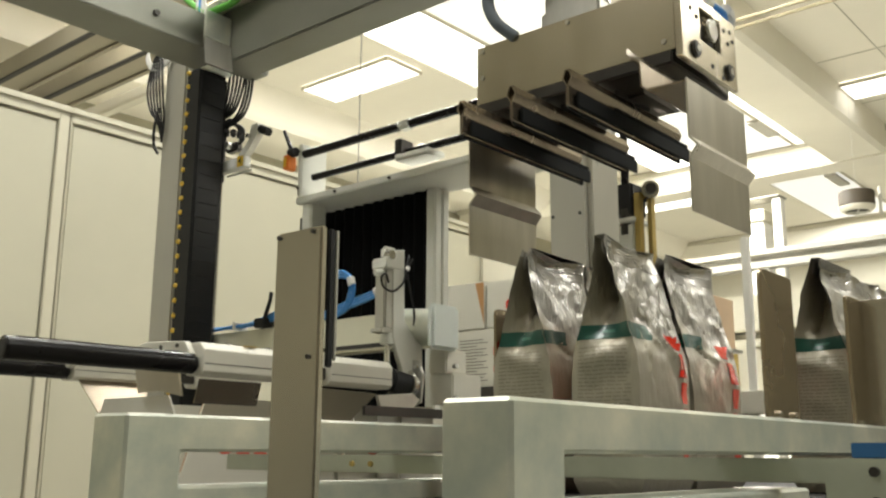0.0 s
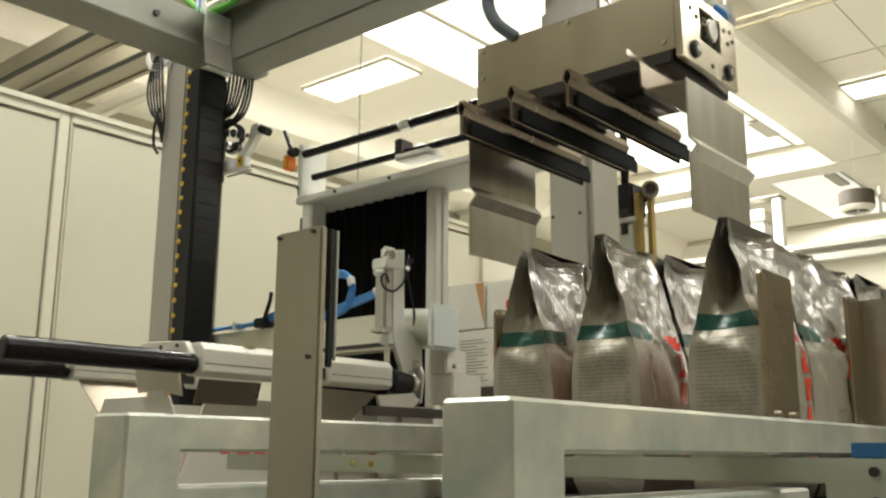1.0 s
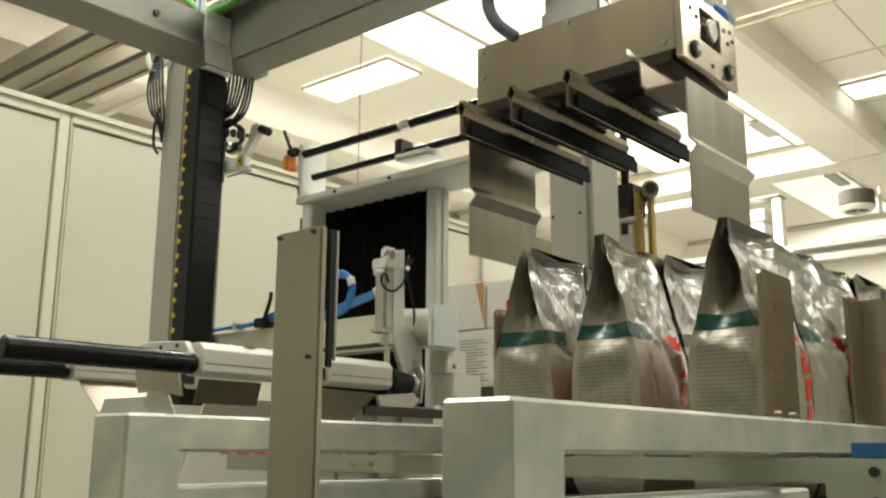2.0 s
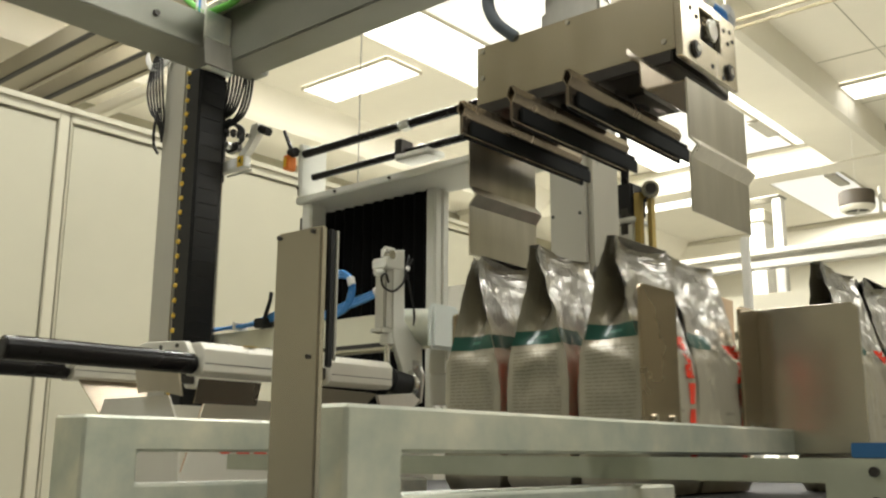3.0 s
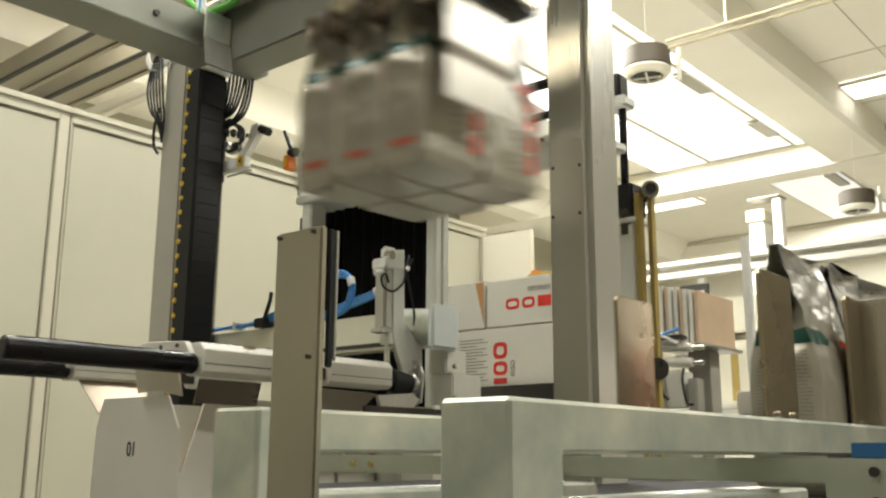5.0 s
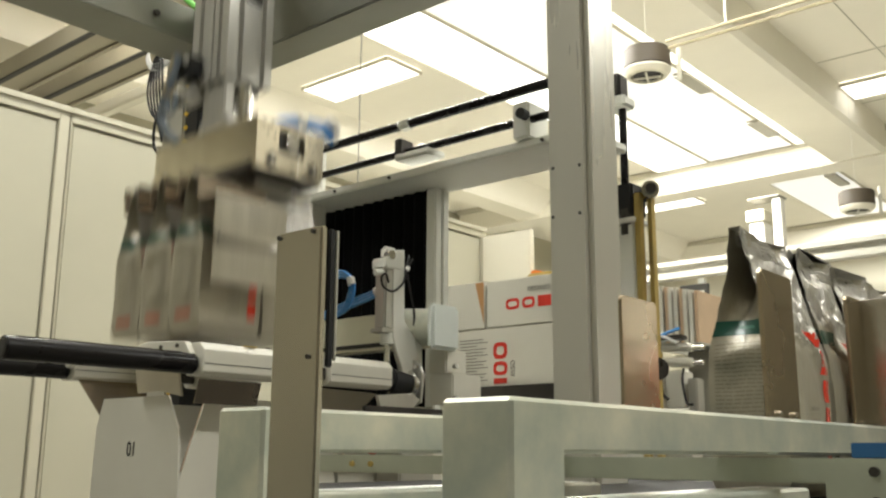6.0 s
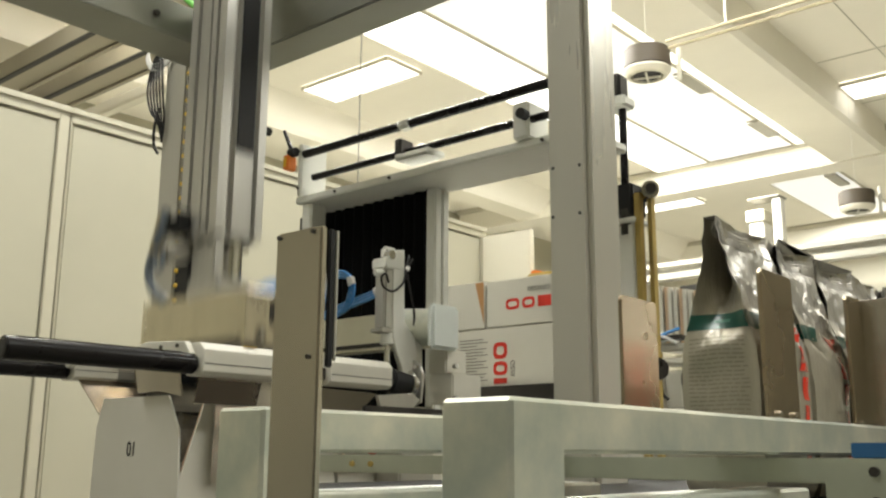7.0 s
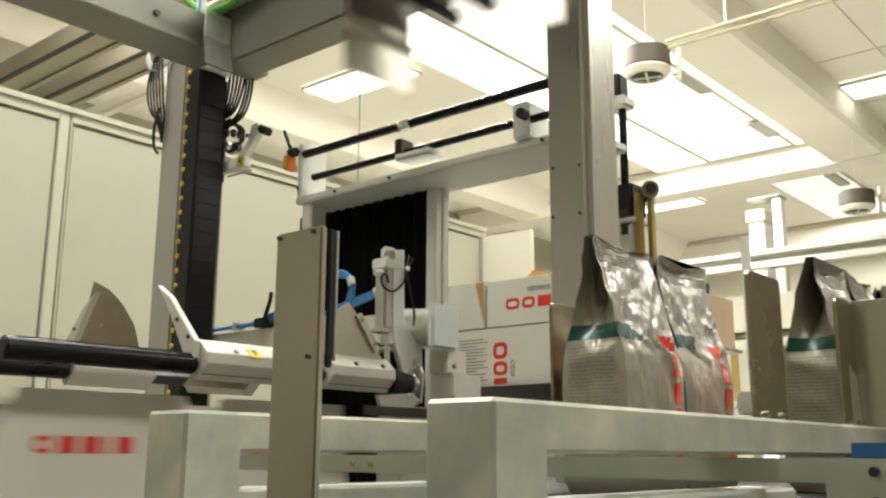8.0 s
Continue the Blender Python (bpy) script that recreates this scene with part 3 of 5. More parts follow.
def pouch_point(side, s, z, seed, out=0.0):
    """side 0 front (-y), 1 right gusset (+x), 2 back, 3 left gusset (-x); s runs 0 to 1."""
    d, w, fold = pouch_ring(z, seed)
    bulge = 0.004 * math.sin(math.pi * min(1, z / 0.2))
    if side in (0, 2):
        x = (s - 0.5) * 2 * w
        y = -d - bulge * math.sin(math.pi * s) * (1 if z < 0.2 else 0.3) - out - creased(x if side == 0 else -x, z, seed) * smooth01(0.0, 0.03, z) * (1 - smooth01(0.262, 0.275, z))
        p = Vector((x, y, z)) if side == 0 else Vector((-x, -y, z))
    else:
        y = (s - 0.5) * 2 * d
        peak = 0.34 + 0.06 * math.sin(seed * 1.7) + 0.16 * smooth01(0.18, 0.28, z)
        inward = fold * (s / peak if s < peak else (1 - s) / (1 - peak))
        slant = z + 0.02 * (s - 0.5) * math.sin(seed * 2.0)
        bump = (0.003 * (1 - smooth01(0.13, 0.18, z)) + 0.0055 * math.exp(-((slant - 0.158) / 0.011) ** 2) - 0.003 * math.exp(-((slant - 0.128) / 0.016) ** 2)) * math.sin(math.pi * s)
        x = w - inward + bump + out
        p = Vector((x, y, z)) if side == 1 else Vector((-x, -y, z))
    high = smooth01(0.12, 0.2, z) * (1.0 if side in (0, 2) else 0.35)
    q = Vector((p.x * 30 + seed * 3.1, p.y * 30, p.z * 26 + seed))
    if side in (1, 3):
        dent = noise.noise(Vector((p.y * 22 + seed * 5, p.z * 20, seed))) * 0.0075 * smooth01(0.02, 0.08, z) * (1 - smooth01(0.24, 0.27, z)) * math.sin(math.pi * s)
        p.x += dent
    jag = noise.noise_vector(q) * (0.0022 + 0.0030 * high) + noise.noise_vector(q * 2.7) * (0.0009 + 0.0022 * high)
    if z < 0.01:
        jag.z = 0
    jag.z *= 0.6
    p += jag * 0.8
    if z > 0.262:
        wave = (z - 0.262) / 0.035
        if side in (0, 2) and 0.08 < s < 0.92:
            p.y *= 1 - 0.75 * wave * min(1.0, (0.5 - abs(s - 0.5)) * 6)
        p.y += 0.006 * math.sin(p.x * 45 + seed * 2) * wave
        p.z += wave * (0.006 * abs(p.x / 0.0685) ** 3 + 0.005 * noise.noise(Vector((p.x * 38, seed * 2.3, 0))))
        p.y += 0.0007 * math.sin(z * 1900) * wave
    return p


def pouch_patch(side, s0, s1, z0, z1, seed, out=0.0007, ns=8, nz=4):
    bm = bmesh.new()
    grid = [[bm.verts.new(pouch_point(side, s0 + (s1 - s0) * i / ns, z0 + (z1 - z0) * j / nz, seed, out)) for i in range(ns + 1)] for j in range(nz + 1)]
    for j in range(nz):
        for i in range(ns):
            bm.faces.new((grid[j][i], grid[j][i + 1], grid[j + 1][i + 1], grid[j + 1][i]))
    return bm


def coffee_bag(seed):
    ob = thing("coffee_bag", "silver foil coffee bag with green band and red print", "coffee bag", "coffee bags", base=(0, 0, 0))
    bm = bmesh.new()
    rows = [0.0, 0.004, 0.014] + [0.014 + (BAG_H - 0.014) * k / 66 for k in range(1, 67)]
    rings = []
    for z in rows:
        ring = []
        for side, n in ((0, 30), (1, 16), (2, 30), (3, 16)):
            for i in range(n):
                ring.append(bm.verts.new(pouch_point(side, i / n, z, seed)))
        rings.append(ring)
    n = len(rings[0])
    for a, b in zip(rings, rings[1:]):
        for k in range(n):
            bm.faces.new((a[k], a[(k + 1) % n], b[(k + 1) % n], b[k]))
    bm.faces.new(rings[0][::-1])
    bm.faces.new(rings[-1])
    pouch = part("pouch", bm, FOIL, ob, smooth=True)
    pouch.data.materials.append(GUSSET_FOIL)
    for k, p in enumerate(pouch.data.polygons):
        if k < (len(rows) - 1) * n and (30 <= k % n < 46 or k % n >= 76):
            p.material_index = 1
    for side in (0, 2):
        seal = pouch_patch(side, 0.04, 0.96, 0.272, 0.295, seed, out=0.0009, ns=24, nz=12)
        part("seal_crimp", seal, SEAL, ob, "crimped silver seal", smooth=True)
    for side in (0, 1, 2, 3):
        if side in (1, 3):
            band = pouch_patch(side, 0.0, 1.0, 0.179, 0.197, seed, ns=12, nz=3)
        else:
            band = pouch_patch(side, 0.0, 0.36, 0.179, 0.197, seed, ns=8, nz=3)
        part("green_band", band, GREEN_FOIL, ob, "dark green printed band", smooth=True)
    part("band_lettering", pouch_patch(3, 0.40, 0.70, 0.186, 0.190, seed, out=0.0012, ns=6, nz=1), PALE_INK, ob, smooth=True)
    # red upright lettering as plain blocks near the edge of the broad faces
    for side in (0, 2):
        for z0, z1, w0, w1 in ((0.172, 0.190, 0.66, 0.91), (0.138, 0.168, 0.73, 0.91), (0.106, 0.132, 0.77, 0.91), (0.072, 0.100, 0.77, 0.91), (0.034, 0.066, 0.77, 0.91)):
            part("red_print", pouch_patch(side, w0, w1, z0, z1, seed, out=0.0009, ns=4, nz=4), RED_FOIL, ob, "red print", smooth=True)
        fine = bmesh.new()
        for k in range(6):
            z0 = 0.030 + 0.013 * k
            merge(fine, pouch_patch(side, 0.40 + 0.03 * (k % 3), 0.62, z0, z0 + 0.004, seed, out=0.0009, ns=3, nz=1))
        part("small_print", fine, TAUPE_INK, ob)
    # rows of small print on the gussets
    for side in (1, 3):
        fine = bmesh.new()
        for k in range(34):
            z0 = 0.020 + 0.0045 * k
            s0 = 0.10
            while s0 < 0.84:
                s1 = min(0.88, s0 + 0.06 + 0.10 * noise.random())
                merge(fine, pouch_patch(side, s0, s1, z0, z0 + 0.0016, seed, out=0.0008, ns=1, nz=1))
                s0 = s1 + 0.022
        part("small_print", fine, TAUPE_INK, ob)
        part("red_print", pouch_patch(side, 0.25, 0.75, 0.028, 0.040, seed, out=0.001, ns=4, nz=1), DULL_RED, ob)
    return ob


ROW_X = (0.968 + BAG_W / 2, 0.968 + 0.146 + BAG_W / 2)
FOOT = -0.046
models = [coffee_bag(1), coffee_bag(4), coffee_bag(9)]


def more_bags(k, turn=0.0):
    return copy_thing(models[k % 3], pose(0, 0, 0, 0, 0, turn))


row_one = [models[0], models[1]]
row_two = [models[2], more_bags(0)]
row_three = [more_bags(1), more_bags(2)]
queue = [more_bags(k) for k in (2, 0, 1, 2, 0, 1)]


# ---- shuttles ----
def shuttle(y0, label, pushers):
    """A galvanised C-frame with its near face at y0 and upright pusher plates."""
    ob = thing("pusher_shuttle", label, "machine shuttle", "pusher shuttles", base=(0.455, y0, 0.0))
    out = [(0.455, -0.42), (0.455, 0.0335), (1.30, 0.0335), (1.30, 0.0), (0.513, 0.0), (0.513, -0.030), (0.93, -0.030), (0.93, -0.052), (0.513, -0.052), (0.513, -0.42)]
    part("c_frame", sheet(out, "y", y0, y0 + 0.055, bevel=0.0028), GALV, ob, smooth=True)
    for name, x0, x1, dy, z0, z1, lab in pushers:
        r = 0.006
        shape = [(x0, z0), (x1, z0), (x1, z1 - r), (x1 - r * 0.3, z1 - r * 0.3), (x1 - r, z1), (x0 + r, z1), (x0 + r * 0.3, z1 - r * 0.3), (x0, z1 - r)]
        plate = part(name, sheet(shape, "y", y0 + dy, y0 + dy + 0.005, bevel=0.0008), BRONZED, ob, lab)
        for k in (0.25, 0.75):
            xx = x0 + (x1 - x0) * k
            part("bolt", rod((xx, y0 + dy - 0.004, z0 + 0.006), (xx, y0 + dy + 0.001, z0 + 0.006), 0.004, sides=6), CHROME, plate)
    return ob


pusher = shuttle(0.335, "galvanised shuttle frame with upright stainless pusher plates", (
    ("pusher_plate", 0.945, 1.03, 0.040, 0.034, 0.190, "bronze-tinted upright pusher plate"),
    ("pusher_plate", 1.215, 1.27, 0.040, 0.034, 0.196, "narrow upright pusher plate")))
side = part("gate_plate", sheet([(0.335 - 0.095, 0.002), (0.335 + 0.046, 0.002), (0.335 + 0.046, 0.196), (0.335 - 0.087, 0.196), (0.335 - 0.095, 0.188)], "x", 1.2705, 1.2745, bevel=0.0008), STAINLESS, pusher, "broad brushed steel gate plate")
stopper = shuttle(0.746, "galvanised shuttle frame with one stop plate", (
    ("stop_plate", 0.972, 1.058, -0.008, 0.030, 0.184, "bronze-tinted upright stop plate"),))

# ---- gripper head on its mast ----
gripper = thing("gripper_head", "stainless gripper head with toothed jaws on a lifting mast", "robot gripper", base=HEAD_BASE)
part("housing", box(1.0, 1.15, 0.484, 0.787, 0.484, 0.566, 0.0012), BRUSHED_HEAD, gripper, "satin stainless housing")
part("front_cover", box(0.9975, 0.9997, 0.482, 0.789, 0.482, 0.568, 0.0006), BRUSHED_HEAD, gripper)
endp = part("end_plate", plate_with_hole(0.996, 1.155, 0.470, 0.566, 1.048, 1.108, 0.508, 0.552, 0.472, 0.4815), BRUSHED_HEAD, gripper, "machined steel end plate")
part("window_back", box(1.05, 1.106, 0.4822, 0.4835, 0.510, 0.550, 0), DARK_GAP, gripper)
part("round_nut", rod((1.078, 0.483, 0.530), (1.078, 0.468, 0.530), 0.0155, sides=20, bevel=0.002), CHROME, gripper, smooth=True)
for kx in (1.030, 1.128):
    knob = part("screw_knob", rod((kx, 0.472, 0.489), (kx, 0.4675, 0.489), 0.0115, sides=18, bevel=0.002), DARK_STEEL, gripper, smooth=True)
    part("socket", rod((kx, 0.468, 0.489), (kx, 0.4665, 0.489), 0.005, sides=6), CHROME, knob)
for kx, kz in ((1.012, 0.553), (1.022, 0.541), (1.030, 0.556), (1.038, 0.535), (1.120, 0.545), (1.130, 0.530), (1.138, 0.549), (1.145, 0.538), (1.079, 0.482), (1.11, 0.476)):
    part("plate_hole", rod((kx, 0.4722, kz), (kx, 0.4712, kz), 0.0032, sides=10), DARK_GAP, endp)
for ky, kz in ((0.497, 0.560), (0.497, 0.494), (0.635, 0.562), (0.778, 0.560), (0.778, 0.520)):
    part("cover_screw", rod((0.9976, ky, kz), (0.9955, ky, kz), 0.0036, sides=12, bevel=0.0008), CHROME, gripper)
part("jaw_carrier", box(0.995, 1.16, 0.486, 0.785, 0.464, 0.4815, 0.002), DARK_STEEL, gripper)
for cy in (0.515, 0.61, 0.70):
    part("carrier_block", box(1.03, 1.12, cy, cy + 0.03, 0.448, 0.4615, 0.002), ALU, gripper)


def jaw_half(cy, s, parent):
    """One bent jaw plate with its rubber lip; s is the side to which its back bulges."""
    holder = part("jaw", bent([(cy + s * 0.002, 0.412), (cy + s * 0.002, 0.436), (cy + s * 0.0075, 0.446), (cy + s * 0.003, 0.4575), (cy + s * 0.001, 0.4575)], "x", 0.918, 1.205, s * 0.0018), STAINLESS_DARK, parent, "bent stainless jaw")
    far = 1.226 if s < 0 else 1.222
    if parent is gripper:
        part("rubber_lip", box(0.930, far, cy + s * 0.0085, cy + s * 0.0042, 0.411, 0.431, 0.0012), RUBBER, holder)
        part("hanger", box(1.03, 1.12, cy + s * 0.0042, cy + s * 0.0008, 0.456, 0.47, 0.001), DARK_STEEL, holder)
        teeth = bmesh.new()
        for k in range(46):
            x0 = 1.02 + 0.0044 * k
            box(x0, x0 + 0.0026, cy + s * 0.0084, cy + s * 0.0050, 0.4312, 0.4355, 0, teeth)
        part("teeth", teeth, RUBBER, holder)
    return holder


for cy in (0.753, 0.671, 0.587):
    jaw_half(cy, -1, gripper)
jaw_half(0.753, 1, gripper)
# the comb that slides to clamp the bags against the fixed jaws, with the near side flap on it
comb = part("sliding_comb", box(1.06, 1.09, 0.50, 0.70, 0.4605, 0.4635, 0.001), DARK_STEEL, gripper)
for cy in (0.671, 0.587):
    jaw_half(cy, 1, comb)
    part("rubber_lip", box(0.930, 1.222, cy + 0.0042, cy + 0.0085, 0.411, 0.431, 0.0012), RUBBER, comb)
out = [(0.431, 0.405), (0.431, 0.338), (0.421, 0.326), (0.431, 0.314), (0.431, 0.254)]
part("side_flap", bent(out, "x", 0.915, 1.068, 0.002), FLAP_STEEL, comb, "bent stainless side flap")
part("flap_bracket", bent([(0.499, 0.448), (0.488, 0.440), (0.487, 0.410), (0.480, 0.405), (0.433, 0.404)], "x", 0.918, 1.065, 0.002), STAINLESS_DARK, comb)
part("flap_arm", bent([(0.505, 0.460), (0.505, 0.452), (0.498, 0.446)], "x", 0.918, 1.07, 0.002), STAINLESS, comb)
out = [(0.800, 0.440), (0.800, 0.366), (0.788, 0.352), (0.800, 0.338), (0.800, 0.268)]
part("side_flap", bent(out, "x", 0.995, 1.155, 0.002), FLAP_STEEL, gripper, "bent stainless side flap")
part("flap_arm", bent([(0.775, 0.470), (0.79, 0.462), (0.80, 0.440)], "x", 1.0, 1.15, 0.002), STAINLESS_DARK, gripper)

part("neck", box(1.035, 1.058, 0.626, 0.697, 0.566, 0.684, 0.003), ALU, gripper)
part("neck_base", box(1.030, 1.145, 0.606, 0.70, 0.566, 0.606, 0.003), ALU, gripper)
part("neck_cover", box(1.0335, 1.0349, 0.634, 0.67, 0.622, 0.632, 0.001), ALU, gripper)
x0, x1, y0, y1 = 1.030, 1.139, 0.619, 0.736
prof = [(x0, y0), (x0, y0 + 0.022), (x0 + 0.012, y0 + 0.022), (x0 + 0.012, y0 + 0.032), (x0, y0 + 0.032), (x0, y0 + 0.046), (x0 + 0.006, y0 + 0.046), (x0 + 0.006, y0 + 0.052),
        (x0, y0 + 0.052), (x0, y1 - 0.034), (x0 + 0.012, y1 - 0.034), (x0 + 0.012, y1 - 0.022), (x0, y1 - 0.022), (x0, y1), (x1, y1), (x1, y0),
        (x1 - 0.018, y0), (x1 - 0.018, y0 + 0.012), (x1 - 0.030, y0 + 0.012), (x1 - 0.030, y0), (x0 + 0.036, y0), (x0 + 0.036, y0 + 0.012), (x0 + 0.022, y0 + 0.012), (x0 + 0.022, y0)]
part("mast", sheet(prof, "z", 0.693, 2.3), ALU, gripper, "grooved aluminium lifting mast")
part("mast_belt", box(x0 + 0.038, x1 - 0.032, y0 - 0.0035, y0 - 0.0005, 0.86, 2.29, 0), BLACK, gripper)
part("mast_foot", box(1.026, 1.130, 0.626, 0.735, 0.6845, 0.6925, 0.002), ALU, gripper)
for ky in (0.63, 0.662, 0.70):
    part("profile_end", box(1.034, 1.06, ky, ky + 0.018, 0.676, 0.684, 0.001), DARK_STEEL, gripper)
    part("profile_end", box(1.085, 1.12, ky, ky + 0.018, 0.674, 0.684, 0.001), BLACK, gripper)
part("sensor_block", box(1.0, 1.0295, 0.694, 0.742, 0.698, 0.742, 0.003), BLACK, gripper)
part("sensor_ring", rod((1.0, 0.706, 0.733), (0.995, 0.706, 0.733), 0.008), ALU, gripper)
part("guide_shaft", rod((1.088, 0.640, 0.60), (1.088, 0.640, 0.684), 0.0185, sides=24), CHROME, gripper, smooth=True)
part("stop_bolt", rod((1.02, 0.705, 0.664), (1.02, 0.765, 0.664), 0.012), DARK_STEEL, gripper, smooth=True)
part("bolt_collar", rod((1.02, 0.70, 0.664), (1.02, 0.725, 0.664), 0.019), ALU, gripper, smooth=True)
for ky in (0.66, 0.69, 0.72):
    part("foot_screw", rod((1.022, ky, 0.6885), (1.0185, ky, 0.6885), 0.0035, sides=8), CHROME, gripper)
part("flexible_hose", hose([(0.99, 0.722, 0.743), (0.985, 0.735, 0.69), (0.985, 0.75, 0.655), (0.985, 0.759, 0.625), (0.988, 0.746, 0.592), (1.0, 0.722, 0.567)], 0.0082, ribs=0.1, steps=12), HOSE, gripper, "grey-blue corrugated hose", smooth=True)
part("flexible_hose", hose([(1.0, 0.735, 0.70), (0.99, 0.742, 0.672), (0.985, 0.742, 0.645), (0.988, 0.733, 0.628), (0.992, 0.724, 0.64), (0.992, 0.728, 0.665)], 0.005, ribs=0.08, steps=12), HOSE, gripper, smooth=True)
for a, b in (((0.988, 0.727, 0.735), (0.985, 0.735, 0.700)), ((0.985, 0.736, 0.695), (0.985, 0.747, 0.660)), ((0.995, 0.739, 0.690), (0.988, 0.7425, 0.662))):
    part("hose_fitting", rod(a, b, 0.0095, sides=12, bevel=0.002), DULL_BRASS, gripper, smooth=True)
for dz, dx in ((-0.010, 0.0), (0.002, 0.012), (-0.018, 0.004)):
    part("air_hose", hose([(1.06, 0.53, 0.575), (1.075 + dx, 0.512, 0.588 + dz), (1.12 + dx, 0.497, 0.595 + dz), (1.175, 0.495, 0.596 + dz), (1.205, 0.505, 0.592 + dz)], 0.0048), BLUE_TUBE, gripper, "blue air hose", smooth=True)
part("hose_return", hose([(1.185, 0.497, 0.607), (1.205, 0.500, 0.605), (1.214, 0.506, 0.595), (1.208, 0.512, 0.582), (1.18, 0.52, 0.576), (1.145, 0.53, 0.572)], 0.010), WHITE_CABLE, gripper, "pale hose bend", smooth=True)
part("hose_clip", rod((1.112, 0.494, 0.592), (1.125, 0.494, 0.592), 0.010), LIGHT_PAINT, gripper, smooth=True)


# carriage that carries the mast along the gantry
carriage = thing("mast_carriage", "steel carriage riding on the gantry beam", "machine carriage", base=(1.25, 0.72, 1.12))
part("back_plate", box(1.276, 1.290, 0.63, 0.81, 1.10, 1.32, 0.003), ALU, carriage)
part("guide_block", box(1.1961, 1.2755, 0.665, 0.765, 1.12, 1.30, 0.003), DARK_STEEL, carriage)
part("runner", box(1.2905, 1.34, 0.65, 0.79, 1.0875, 1.12, 0.003), ALU, carriage)


# ---- carton under the gripper ----
def carton(x0, label, marked=True):
    y0, y1, top, low, t = 1.336, 1.600, -0.045, -0.285, 0.004
    x1 = x0 + 0.342
    ob = thing("carton", label, "carton", "packing cartons", base=((x0 + x1) / 2, (y0 + y1) / 2, low))
    part("side_panel", box(x0, x0 + t, y0, y1, low, top, 0), CARD, ob)
    part("side_panel", box(x1 - t, x1, y0, y1, low, top, 0), CARD, ob)
    part("front_panel", box(x0 + t, x1 - t, y0, y0 + t, low, top, 0), CARD, ob)
    part("back_panel", box(x0 + t, x1 - t, y1 - t, y1, low, top, 0), CARD, ob)
    part("bottom_panel", box(x0 + t, x1 - t, y0 + t, y1 - t, low, low + t, 0), CARD, ob)
    for xa in (x0, x1 - t):
        part("end_flap", sheet([(y0 + 0.001, top), (y1 - 0.001, top), (y1 - 0.003, 0.04), (y1 - 0.022, 0.092), (y0 + 0.044, 0.092), (y0 + 0.009, 0.038)], "x", xa, xa + t), CARD, ob)
    for ya in (y0, y1 - t):
        high = 0.089
        left = 0.046 if ya == y0 else 0.016
        part("long_flap", sheet([(x0 + 0.002, top), (x1 - 0.002, top), (x1 - 0.016, high), (x0 + left, high)], "y", ya, ya + t), CARD, ob)
    edge = part("raw_edge", sheet([(x0 + 0.004, -0.042), (x0 + 0.047, 0.088), (x0 + 0.053, 0.088)], "y", y0 + 0.0045, y0 + 0.008), CARD_RAW, ob)
    if marked:
        part("spread_flap", sheet([(1.462, 0.140), (1.335, 0.132), (1.322, 0.088), (1.39, 0.099), (1.448, 0.097)], "x", x0 - 0.014, x0 - 0.010), TAN_PLATE, ob, "tan inner flap spread by the bar")
        letters("01", 0.030, BLACK, ob, Matrix.Translation((x0 - 0.0006, 1.478, 0.003)) @ pose(0, 0, 0, 90, 0, -90) @ Matrix.Diagonal((0.95, 1.2, 1, 1)))
    # the red brand word as a ring and plain blocks on the broad side
    for k, (kind, xx) in enumerate((("o", 0.076), ("b", 0.113), ("m", 0.150), ("i", 0.184), ("k", 0.206))):
        xx = x0 + xx
        bm = bmesh.new()
        ya, yb, zc = y0 - 0.0008, y0 - 0.0001, 0.0095
        if kind == "o":
            ring("y", ya, yb, xx + 0.013, zc, 0.014, 0.0125, 0.006, bm)
        else:
            box(xx, xx + (0.008 if kind == "i" else 0.027), ya, yb, -0.003, 0.022, 0, bm)
        part("red_print", bm, RED_INK, ob)
    return ob


full_carton = carton(0.915, "white carton with raised flaps marked 01")
next_carton = carton(1.266, "white carton waiting behind the one being filled", False)
ob = thing("carton_bed", "dark carton conveyor bed under the boxes", "conveyor", base=(1.2, 1.47, -0.29))
part("bed", box(0.0, 2.6, 1.32, 1.62, -0.32, -0.2865, 0.003), DARK_STEEL, ob)
part("support", box(1.2, 1.3, 1.38, 1.56, -Z, -0.3205, 0.003), GREY_PAINT, ob)


# ---- flap-opening bars ----
def turned(bm, y, z, angle):
    """Turns a part about the bar's axis."""
    bm.transform(Matrix.Translation((0, y, z)) @ pose(0, 0, 0, angle) @ Matrix.Translation((0, -y, -z)))
    return bm


